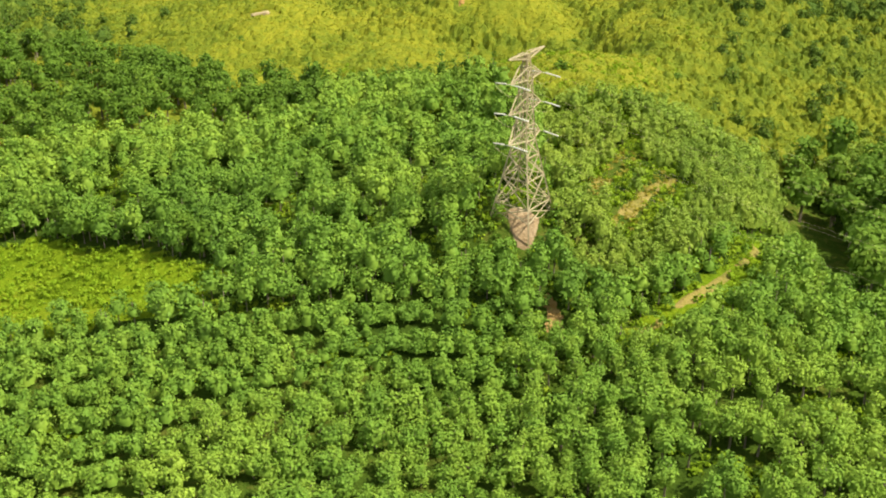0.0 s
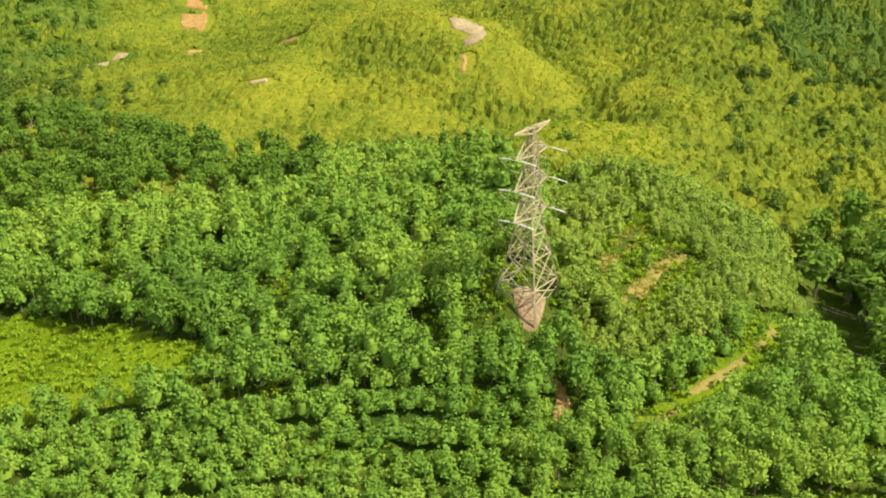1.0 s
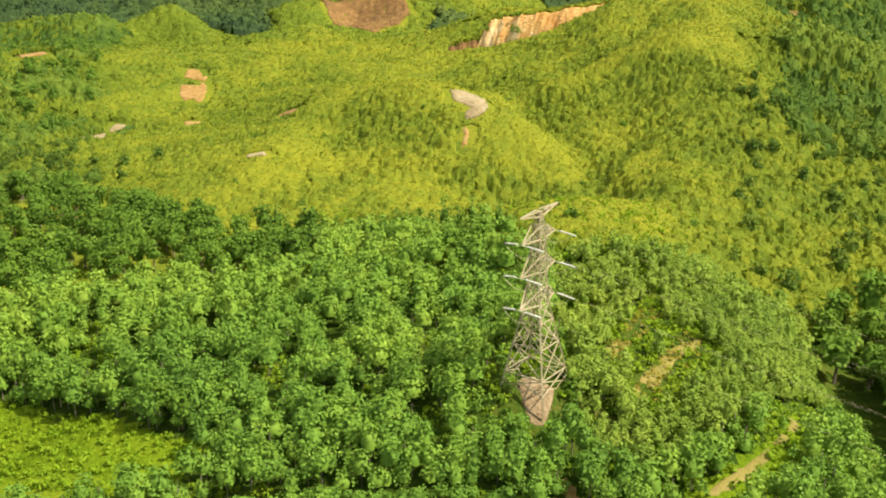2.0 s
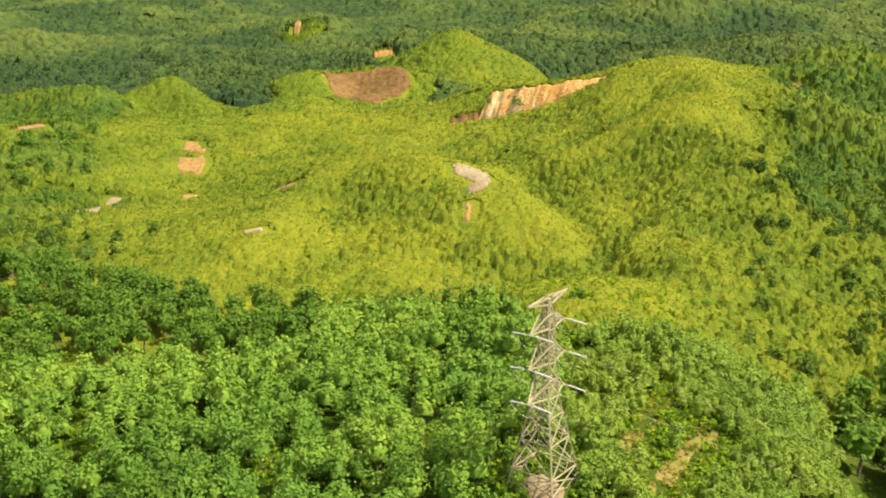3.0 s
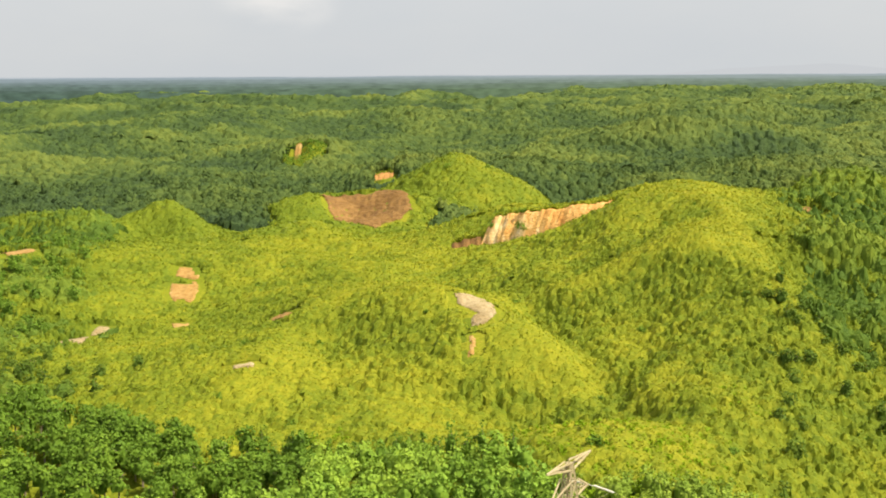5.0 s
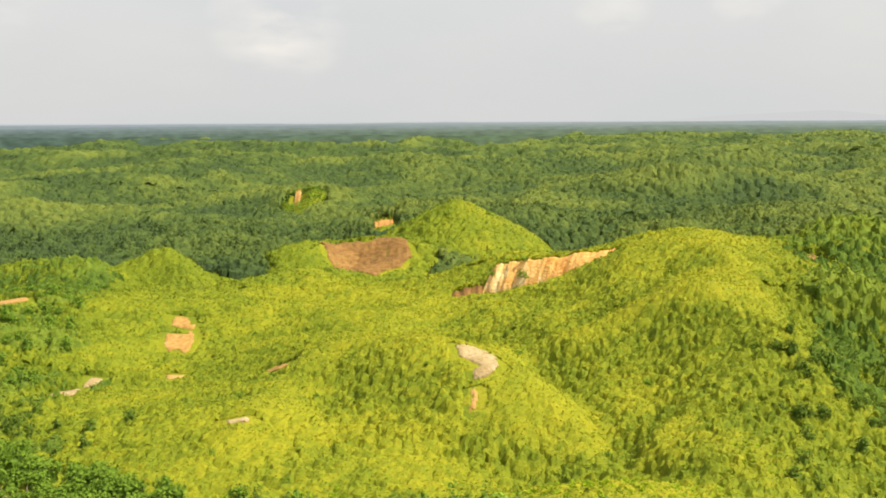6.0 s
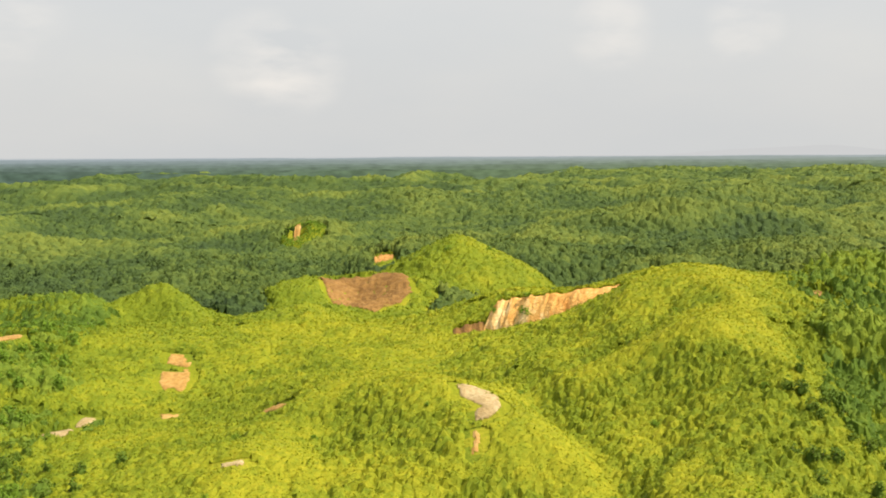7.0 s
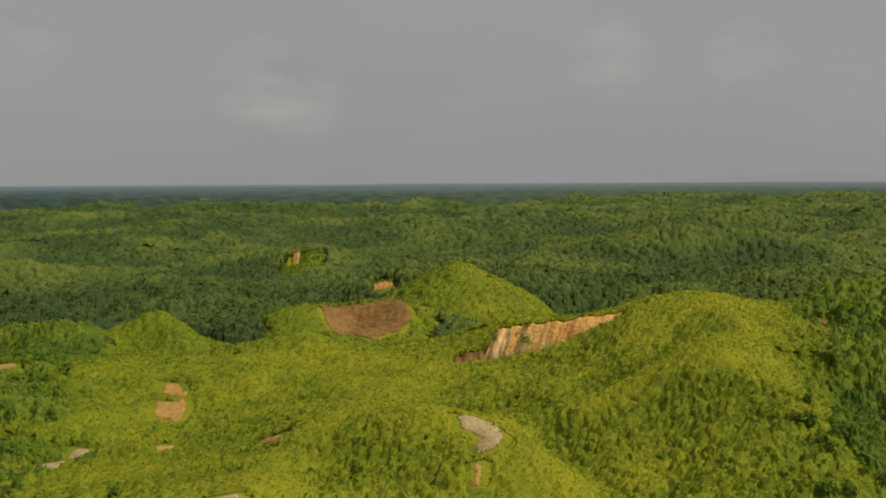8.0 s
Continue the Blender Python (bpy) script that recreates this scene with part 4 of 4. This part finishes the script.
def tree_kit(seed, kinds, radius, height, low, leaves, lumps, leaf, mat):
    """A few trees, each a trunk mesh and a crown mesh, to be set out many times."""
    kit = []
    for k in range(kinds):
        wide, high = radius * (0.9 + 0.1 * (k % 3)), height * (0.9 + 0.08 * (k % 4))
        tb, (cv, cq) = tree_mesh_parts(seed + k, wide, high, low, leaves, lumps, leaf)
        tm = bpy.data.meshes.new("trunk")
        tb.to_mesh(tm)
        tb.free()
        tm.materials.append(M_BARK)
        dv, df = dome_body(np.random.default_rng(seed + 90 + k), high / wide, low / wide, 3)
        kit.append((tm, crown_mesh(np.concatenate([cv, dv * wide]), np.concatenate([cq, df + len(cv)]), mat)))
    return kit


def set_tree(kit, r, name, x, y, label, group, size=1.0):
    tm, cm = kit[r.integers(0, len(kit))]
    t = thing(name, (x, y, float(ground_z(x, y))), label, "tree", group, r.random() * 6.28)
    s = size * (0.82 + 0.36 * r.random())
    t.scale = (s, s, s * (0.9 + 0.2 * r.random()))
    new("trunk", tm).parent = t
    new("crown", cm).parent = t
    return t


PLANT_EDGE = ([-150, -110, -60, -38, -12, 12, 30, 55, 75, 100], [332, 328, 290, 279, 272, 247, 236, 232, 222, 240])


def planted(x, y):
    edge = np.interp(x, *PLANT_EDGE) + 5 * fbm(x, y, 20)
    return in_view(x, y) & ~on_bare(x, y) & (y < edge)


def in_rows_near(x, y):
    return (y < 157 + 4 * fbm(x, y, 18)) & (x < 12 + 5 * fbm(x + 9, y, 15))


def on_spur(x, y):
    return (x > 20) & (y > np.interp(x, [20, 30, 60, 68], [166, 157, 182, 190]))


# low trees in level rows
ax, ay, an = rows(-90, 20, 90, 170, 3.5, 2.3, 2.0, 3, bend=2.6, jitter=0.3)
ok = planted(ax, ay) & in_rows_near(ax, ay)
ax, ay, an = ax[ok], ay[ok], an[ok]
# tall leafy trees of the dense stand
bx_, by_ = scatter(4, -150, 112, 92, 345, 3.15, 0.34)
ok = planted(bx_, by_) & ~in_rows_near(bx_, by_) & ~on_spur(bx_, by_) & (fbm(bx_ + 20, by_ + 4, 9, 2) > -0.50)
ok &= ~((fbm(bx_ + 70, by_ + 13, 14) > 0.36) & (np.random.default_rng(5).random(len(bx_)) < 0.7))
bx_, by_ = bx_[ok], by_[ok]
# slender trees in slanting rows on the spur behind the pylon
cx_, cy_, cn_ = rows(20, 110, 150, 250, 2.9, 1.95, 49.0, 6, bend=2.4)
ok = planted(cx_, cy_) & on_spur(cx_, cy_)
ok &= (np.random.default_rng(7).random(len(cx_)) > np.where((cx_ < 46) & (cy_ > 182), 0.42, 0.06))
cx_, cy_ = cx_[ok], cy_[ok]

kr = np.random.default_rng(11)
kit = tree_kit(40, 7, 2.2, 6.2, 2.6, 330, 15, 0.50, M_CROP)
order = np.argsort((bx_ - 20) ** 2 * 0.6 + (by_ - 118) ** 2)
single = np.zeros(len(bx_), bool)
single[order[:240]] = True
for x, y in zip(bx_[single], by_[single]):
    set_tree(kit, kr, "plantation_tree", x, y, "leafy green plantation tree in a dense stand", "plantation trees", 0.94 + 0.2 * float(fbm(x, y, 10, 2)))
kit = tree_kit(60, 6, 1.75, 3.6, 1.0, 230, 13, 0.46, M_CROP)
order = np.argsort((ax + 10) ** 2 * 0.5 + (ay - 112) ** 2)
near = np.zeros(len(ax), bool)
near[order[:280]] = True
for x, y, k in zip(ax[near], ay[near], an[near]):
    set_tree(kit, kr, "low_tree", x, y, "low bushy plantation tree in a level row", "low plantation trees", (1.08 if k % 2 else 0.88) * (1 + 0.2 * float(fbm(x, y, 9, 2))))
for k, size in ((0, 1.4), (1, 1.95)):
    s = ~near & (an % 2 == k)
    plant_many("plantation_rows", ax[s], ay[s], ground_z(ax[s], ay[s]), size, 1.95 * size, 0.9, 150, 13, 0.5, M_CROP, 25 + k, "low bushy plantation trees in level rows", "trees", upright=0.4, loose=0.42, vary=0.2, tone=0.42, spread=0.18, body=3)

big = (bx_ < -30) & (by_ > 250)
near = ~single & ~big & (by_ < 215)
farther = ~single & ~big & ~near
for s, leaves, leaf, seed in ((near, 200, 0.56, 21), (farther, 135, 0.68, 22)):
    lift = 1.5 * fbm(bx_[s], by_[s], 11, 2) - 0.8
    plant_many("plantation_stand", bx_[s], by_[s], ground_z(bx_[s], by_[s]) + lift, 2.35, 6.4, 2.9, leaves, 14, leaf, M_CROP, seed, "dense stand of leafy green plantation trees", "trees", upright=0.35, loose=0.42, vary=0.3, tone=0.42 + 0.2 * fbm(bx_[s], by_[s], 22, 2), spread=0.18, body=3)

sel = np.flatnonzero(big & (np.random.default_rng(8).random(len(bx_)) < 0.5))
kit = tree_kit(400, 5, 3.0, 7.2, 2.8, 200, 14, 0.85, M_BUSH)
kr = np.random.default_rng(401)
for i in sel[:280]:
    set_tree(kit, kr, "broadleaf_tree", bx_[i], by_[i], "dark broadleaved tree behind the plantation", "broadleaved trees")
sel = sel[280:]
plant_many("broadleaf_stand", bx_[sel], by_[sel], ground_z(bx_[sel], by_[sel]), 3.0, 7.2, 2.8, 150, 13, 0.95, M_BUSH, 23, "dark broadleaved trees behind the plantation", "trees", body=3)
for x, y in ((75, 164), (80, 170), (84, 177), (87, 184), (89.5, 191), (90.5, 198), (89, 205), (85, 211), (78, 211), (75.5, 170), (79, 176.5), (82, 184), (84, 191), (85, 199), (84, 186), (86, 204), (86, 212), (83, 220), (80, 224), (93, 190), (95, 199), (96, 208), (94, 217), (90, 225), (99, 195), (101, 205), (100, 214), (98, 224), (84, 230), (92, 232)):
    set_tree(kit, kr, "broadleaf_tree", x, y, "tall dark broadleaved tree beside a shaded hollow", "broadleaved trees", 1.45)
for x, y in ((-118, 206), (-111, 208), (-104, 209), (-97, 210), (-91, 211), (-85, 209), (-79, 204.5), (-73, 200.5), (-67, 197.5), (-61, 194), (-55, 189.5), (-50, 185.5), (-45, 181.5), (-108, 213), (-94, 215), (-82, 212), (-70, 204), (-58, 197)):
    set_tree(kit, kr, "broadleaf_tree", x, y, "dark broadleaved tree at the edge of a clearing", "broadleaved trees", 0.92)

kit = tree_kit(450, 5, 1.6, 4.6, 0.8, 150, 13, 0.5, M_OLIVE)
kr = np.random.default_rng(451)
order = np.argsort((cx_ - 32) ** 2 + (cy_ - 180) ** 2)
for i in order[:290]:
    set_tree(kit, kr, "young_tree", cx_[i], cy_[i], "slender young plantation tree in a loose row", "young trees", 1 + 0.3 * float(fbm(cx_[i], cy_[i], 12, 2)))
i = order[290:]
plant_many("plantation_spur", cx_[i], cy_[i], ground_z(cx_[i], cy_[i]), 1.85, 5.0, 1.0, 125, 14, 0.55, M_OLIVE, 26, "slender plantation trees in slanting rows on a spur", "trees", upright=0.35, loose=0.42, vary=0.2, tone=0.62, spread=0.16, body=3)

# a line of tall slim trees along the back of the stand
ex = np.arange(-46, 14, 3.1)
ey = np.interp(ex, *PLANT_EDGE) + 2.5 + 1.6 * np.random.default_rng(9).normal(size=len(ex))
kit = tree_kit(480, 4, 1.7, 7.0, 0.9, 170, 15, 0.6, M_BUSH)
for x, y in zip(ex, ey):
    set_tree(kit, kr, "slim_tree", x, y, "tall slim dark green tree at the back of the plantation", "slim trees")

tv, tq = [], []
for x, y in zip(bx_[near], by_[near]):
    z = float(ground_z(x, y))
    base = len(tv) * 8
    ring = [(0.12, 0), (0, 0.12), (-0.12, 0), (0, -0.12)]
    tv.append([(x + a, y + b, z - 0.3) for a, b in ring] + [(x + a * 0.5, y + b * 0.5, z + 4.6) for a, b in ring])
    tq += [(base + i, base + (i + 1) % 4, base + 4 + (i + 1) % 4, base + 4 + i) for i in range(4)]
tagged(new("plantation_trunks", quick_mesh("plantation_trunks", np.array(tv).reshape(-1, 3), tq, [M_BARK])), "thin pale trunks under the plantation crowns", "trunks", kind="stuff")

# undergrowth and grass between and beside the trees
ux, uy = scatter(31, -130, 110, 95, 300, 2.4)
ok = in_view(ux, uy) & ~inside(ux, uy, [(11.0, 176), (11.8, 172), (13.2, 168), (15.4, 167.4), (17, 171), (17.8, 174.5), (15, 176.5)])
for s in STRIPS:
    ok &= ~inside(ux, uy, s)
open_ = on_bare(ux, uy) | ((ux > 18) & (ux < 62) & (uy > 178)) | (fbm(ux + 70, uy + 13, 14) > 0.22)
open_ |= (ux > 4) & (ux < 74) & (uy > 140) & (uy < 200)
ok &= open_ & ~inside(ux, uy, GULLY) & ~inside(ux, uy, DARK_GAP)
ok &= ~inside(ux, uy, [(30, 145.8), (44.5, 156.8), (58.6, 174), (58.4, 181), (57.2, 175), (43, 158.6), (30, 147.4)])
ux, uy = ux[ok], uy[ok]
plant_many("undergrowth", ux, uy, ground_z(ux, uy) - 0.1, 1.3, 0.9, 0.0, 17, 5, 0.7, M_FIELD, 32, "bright green grass and weeds of the clearing", "grass", upright=0.6)

dx, dy = scatter(33, 16, 64, 166, 256, 1.7)
ok = np.zeros(len(dx), bool)
for s in STRIPS:
    ok |= inside(dx, dy, s) | inside(dx - 0.8, dy + 1.5, s)
ok &= np.random.default_rng(34).random(len(dx)) < 0.8
plant_many("dry_grass", dx[ok], dy[ok], ground_z(dx[ok], dy[ok]), 0.9, 0.6, 0.0, 18, 5, 0.45, M_STRAW, 38, "ochre dry grass on the open strips", "grass", upright=0.5, loose=0.5)
ok = ~ok & (dx > 18) & (dy < 246) & (dx + dy > 205) & (dx < 56)
plant_many("undergrowth", dx[ok], dy[ok], ground_z(dx[ok], dy[ok]) - 0.1, 1.2, 1.0, 0.0, 18, 6, 0.6, M_FIELD, 39, "green grass between rows of young trees", "grass", upright=0.5)
vx, vy = scatter(35, 5, 70, 140, 190, 2.3)
vr = np.random.default_rng(36).random(len(vx))
ok = ((inside(vx, vy, LANE) & (vr < 0.45)) | (inside(vx, vy, [(7, 147), (24, 147), (24, 160), (19, 166), (9, 167)]) & ~inside(vx, vy, GULLY) & (vr < 0.6)) | (inside(vx, vy, [(4, 167), (10.6, 167), (10.6, 186), (4, 186)]) & (vr < 0.8)) | (inside(vx, vy, [(18.4, 167), (23, 167), (23, 186), (18.4, 186)]) & (vr < 0.8))) & ~inside(vx, vy, [(30, 145.8), (44.5, 156.8), (58.6, 174), (58.4, 181), (57.2, 175), (43, 158.6), (30, 147.4)])
vx, vy = vx[ok], vy[ok]
plant_many("weeds", vx, vy, ground_z(vx, vy) - 0.1, 1.25, 2.2, 0.0, 60, 9, 0.5, M_CROP, 37, "waist-high weeds and saplings beside the dirt track", "weeds", upright=0.4, loose=0.5, vary=0.4)

# ---------------------------------------------------------------- scrub and grass on the hills
CLIFFZONE = [(23.6, 568.5), (80.6, 529.7), (75, 521.5), (18, 560.2)]
SOIL_CELLS = set()
for o in [o for o in scene.objects if o.get("category") in ("bare soil", "gully", "landslide")]:
    co = np.empty(len(o.data.vertices) * 3, np.float32)
    o.data.vertices.foreach_get("co", co)
    SOIL_CELLS |= {(int(np.floor(a / 1.5)), int(np.floor(c / 1.5))) for a, c in co.reshape(-1, 3)[:, :2]}


SOIL_CELLS |= {(i + di, j + dj) for i, j in SOIL_CELLS for di, dj in ((1, 0), (-1, 0), (0, -1))}


def on_soil(x, y):
    return np.array([(int(np.floor(a / 1.5)), int(np.floor(c / 1.5))) in SOIL_CELLS for a, c in zip(x, y)])


def cell_grid(cells):
    grid = np.zeros((700, 900), bool)
    for a, c in cells:
        if -350 <= a < 350 and 0 <= c < 900:
            grid[a + 350, c] = True
    return grid


def on_grid(grid, x, y):
    return grid[np.clip(np.floor(x / 1.5).astype(int) + 350, 0, 699), np.clip(np.floor(y / 1.5).astype(int), 0, 899)]


SOIL_GRID = cell_grid(SOIL_CELLS)
# grazed-down turf below the bare ground and the cliffs
LOW_GRID = cell_grid({(i + di, j - dj) for i, j in SOIL_CELLS for di in (-1, 0, 1) for dj in range(0, 6)})
FOOTZONE = [(18, 566), (80, 530), (78, 516), (60, 518), (36, 534), (14, 550), (-2, 546), (0, 560)]


def soil_mask(x, y):
    return on_grid(SOIL_GRID, x, y)


def hill_cover(x, y):
    back = np.interp(x, *PLANT_EDGE)
    bare = soil_mask(x, y) | inside(x, y, CLIFFZONE) | inside(x, y, [(4, 552), (18, 552), (19, 564), (4, 564)])
    return (y > back + 3 * fbm(x, y, 12)) & ~bare & ~forested(x, y)


def scrub_height(x, y):
    tall = 0.68 + 1.15 * smooth(-0.3, 0.4, lushness(x, y)) + 1.0 * thicket(x, y) + 1.0 * smooth(560, 680, y)
    return tall * np.where(on_grid(LOW_GRID, x, y) | inside(x, y, FOOTZONE), 0.4, 1.0)


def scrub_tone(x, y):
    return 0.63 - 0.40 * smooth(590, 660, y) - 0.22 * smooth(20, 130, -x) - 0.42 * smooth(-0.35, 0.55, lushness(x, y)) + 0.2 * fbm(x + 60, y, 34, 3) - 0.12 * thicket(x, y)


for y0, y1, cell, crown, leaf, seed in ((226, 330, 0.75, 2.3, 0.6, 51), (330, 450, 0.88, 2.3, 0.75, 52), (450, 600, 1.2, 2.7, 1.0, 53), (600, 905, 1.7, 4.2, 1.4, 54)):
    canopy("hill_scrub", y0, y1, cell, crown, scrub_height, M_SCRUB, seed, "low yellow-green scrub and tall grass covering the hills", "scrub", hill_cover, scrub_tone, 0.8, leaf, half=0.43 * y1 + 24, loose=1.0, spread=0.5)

lx, ly = scatter(91, -176, -104, 1074, 1190, 3.0)
ok = ~forested(lx, ly)
lx, ly = lx[ok], ly[ok]
plant_many("hill_scrub", lx, ly, ground_z(lx, ly) - 0.2, 1.7, 1.4, 0.0, 8, 6, 1.5, M_BUSH, 92, "low green scrub on a far clearing", "scrub", upright=0.8, loose=0.4)

# single dark bushes on the slopes
BUSHES = [(-39.3, 303.4, 1.9), (29.5, 253.6, 2.2), (24.4, 410.1, 2.4), (40.5, 318.8, 1.8), (72.8, 236.1, 2.2), (73.6, 246.6, 2.0), (-20, 300, 1.4), (52, 300, 1.7), (44, 330, 1.6), (60, 262, 1.9), (8, 640, 3.0), (34, 548.5, 3.6), (35.5, 550, 3.8), (37.5, 551.5, 3.8), (40, 546, 2.0), (36.5, 553.5, 2.6), (27, 553, 1.8), (52, 538.5, 1.7), (38.5, 556, 2.6), (35, 547, 2.2), (37, 549, 2.6), (33.5, 553, 2.2), (24, 562, 2.2), (30, 551, 2.0), (11, 551, 2.4), (17, 553, 2.6), (5, 553, 2.0), (50, 541, 1.6), (3.5, 800, 3.6), (-2, 700, 3.4), (33, 812, 4.0), (70, 438, 1.8), (-60, 318, 1.8)]
bush_meshes = []
for k in range(4):
    r = np.random.default_rng(70 + k)
    at, nor = crown_points(r, 1.0, 1.25, 0.0, 150, 9)
    bush_meshes.append(crown_mesh(*leaf_quads(at, nor, 0.30 * (0.7 + 0.6 * r.random(150)), r), M_BUSH, "bush"))
br = np.random.default_rng(77)
extra = [(x, y, 1.0 + 1.2 * br.random()) for x, y in zip(br.uniform(-100, 150, 150), br.uniform(245, 560, 150)) if not forested(x, y) and lushness(np.array(x), np.array(y)) > 0.05 and y > 285 - 0.5 * x]
for x, y, s in BUSHES + extra[:70]:
    b = new("bush", bush_meshes[br.integers(0, 4)])
    b.location, b.scale, b.rotation_euler = (x, y, float(ground_z(x, y)) - 0.2), (s, s, s * 0.9), (0, 0, br.random() * 6.28)
    tagged(b, "round dark green bush on the grassy slope", "bush", "hill bushes")

# ---------------------------------------------------------------- woods
wx, wy = scatter(61, -420, 420, 215, 960, 4.2)
wr = np.random.default_rng(62).random(len(wx))
ok = in_view(wx, wy, 30) & (wr < np.where(forested(wx, wy), 0.5, 0.85 * thicket(wx, wy)))
ok &= ~on_soil(wx, wy) & ~on_soil(wx, wy + 3)
wx, wy = wx[ok], wy[ok]
thick = ~forested(wx, wy)
first = np.flatnonzero(thick)
first = first[np.argsort(wy[first] + 0.4 * np.abs(wx[first]))][:280]
kit = tree_kit(500, 6, 2.2, 4.6, 0.5, 150, 11, 0.75, M_THICKET)
kr = np.random.default_rng(501)
for i in first:
    set_tree(kit, kr, "hillside_tree", wx[i], wy[i], "small green tree among scrub on the hillside", "hillside trees")
kit = tree_kit(520, 5, 2.5, 5.0, 1.0, 170, 12, 0.8, M_BUSH)
tx, ty = scatter(521, -270, -92, 400, 700, 8.0, 0.9)
ok_t = in_view(tx, ty, 10) & (thicket(tx, ty) + 0.35 * fbm(tx, ty, 30, 2) > 0.55) & ~on_soil(tx, ty) & ~on_soil(tx, ty + 4) & ~on_soil(tx, ty + 8)
for x, y in zip(tx[ok_t][:170], ty[ok_t][:170]):
    set_tree(kit, kr, "thicket_tree", x, y, "dark green tree rising from the hillside thicket", "thicket trees", 0.8 + 0.5 * kr.random())
for y0, y1, cell, seed in ((226, 460, 1.0, 63), (460, 760, 1.35, 68)):
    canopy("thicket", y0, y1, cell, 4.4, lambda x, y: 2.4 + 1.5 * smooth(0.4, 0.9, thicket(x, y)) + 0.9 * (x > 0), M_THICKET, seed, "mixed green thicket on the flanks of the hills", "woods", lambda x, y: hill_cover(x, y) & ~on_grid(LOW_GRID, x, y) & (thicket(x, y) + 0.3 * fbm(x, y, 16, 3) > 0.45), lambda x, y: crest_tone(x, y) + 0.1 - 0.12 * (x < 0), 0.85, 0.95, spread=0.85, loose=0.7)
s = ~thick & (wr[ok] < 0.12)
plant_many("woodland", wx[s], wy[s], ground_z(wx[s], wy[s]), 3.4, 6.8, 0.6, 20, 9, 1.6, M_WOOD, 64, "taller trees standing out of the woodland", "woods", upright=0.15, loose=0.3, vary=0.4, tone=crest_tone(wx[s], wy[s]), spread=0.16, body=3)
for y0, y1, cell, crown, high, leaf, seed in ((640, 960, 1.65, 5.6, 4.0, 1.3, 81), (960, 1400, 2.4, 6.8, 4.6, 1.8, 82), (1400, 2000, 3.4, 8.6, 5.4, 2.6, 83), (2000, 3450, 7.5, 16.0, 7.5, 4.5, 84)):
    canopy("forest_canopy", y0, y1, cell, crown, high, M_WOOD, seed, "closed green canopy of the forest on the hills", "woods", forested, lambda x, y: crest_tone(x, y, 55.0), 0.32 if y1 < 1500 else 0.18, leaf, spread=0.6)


# ---------------------------------------------------------------- small far huts and the power line
def hut(x, y, turn):
    """A small whitewashed hut with a pitched sheet roof."""
    h = thing("hut", (x, y, float(ground_z(x, y)) + 0.2), "tiny white hut with a pale sheet roof in the forest", "hut", turn=turn)
    bm = bmesh.new()
    bmesh.ops.create_cube(bm, size=1.0, matrix=Matrix.Translation((0, 0, 2.0)) @ Matrix.Diagonal((8, 6, 5.0, 1)))
    part("wall", bm, M_CERAMIC, h)
    bm = bmesh.new()
    c = [bm.verts.new(p) for p in ((-4.6, -3.6, 4.4), (4.6, -3.6, 4.4), (4.6, 0, 6.4), (-4.6, 0, 6.4), (-4.6, 3.6, 4.4), (4.6, 3.6, 4.4))]
    bm.faces.new((c[0], c[1], c[2], c[3]))
    bm.faces.new((c[3], c[2], c[5], c[4]))
    bm.faces.new((c[0], c[3], c[4]))
    bm.faces.new((c[1], c[5], c[2]))
    bm.faces.new((c[0], c[4], c[5], c[1]))
    part("roof", bm, M_CONC, h)
    bm = bmesh.new()
    bmesh.ops.create_cube(bm, size=1.0, matrix=Matrix.Translation((1.5, -3.04, 1.4)) @ Matrix.Diagonal((1.2, 0.12, 2.4, 1)))
    part("door", bm, M_BARK, h)


hut(-404, 1490, 0.3)

# conductors from the insulators away along the line
axis, line_way = Vector((0.61, 0.79, 0)), Vector((0.79, -0.61, 0))
for h, reach in ((14.2, 4.9), (19.6, 4.9), (24.9, 4.7)):
    for way in (-1, 1):
        for side, first in ((1, 3.9),):
            start = Vector((14.6, 175.5, 21.6 + h - 0.25)) + axis * way * reach + line_way * side * first
            bm = bmesh.new()
            pts = []
            for k in range(25):
                f = k / 24
                pts.append(start + line_way * side * 300 * f + Vector((0, 0, -36 * f * (1 - f) - 3 * f)))
            loft(bm, pts, 0.016)
            tagged(part("power_line", bm, M_STEEL), "thin steel conductor strung from the pylon", "cable", "power lines")
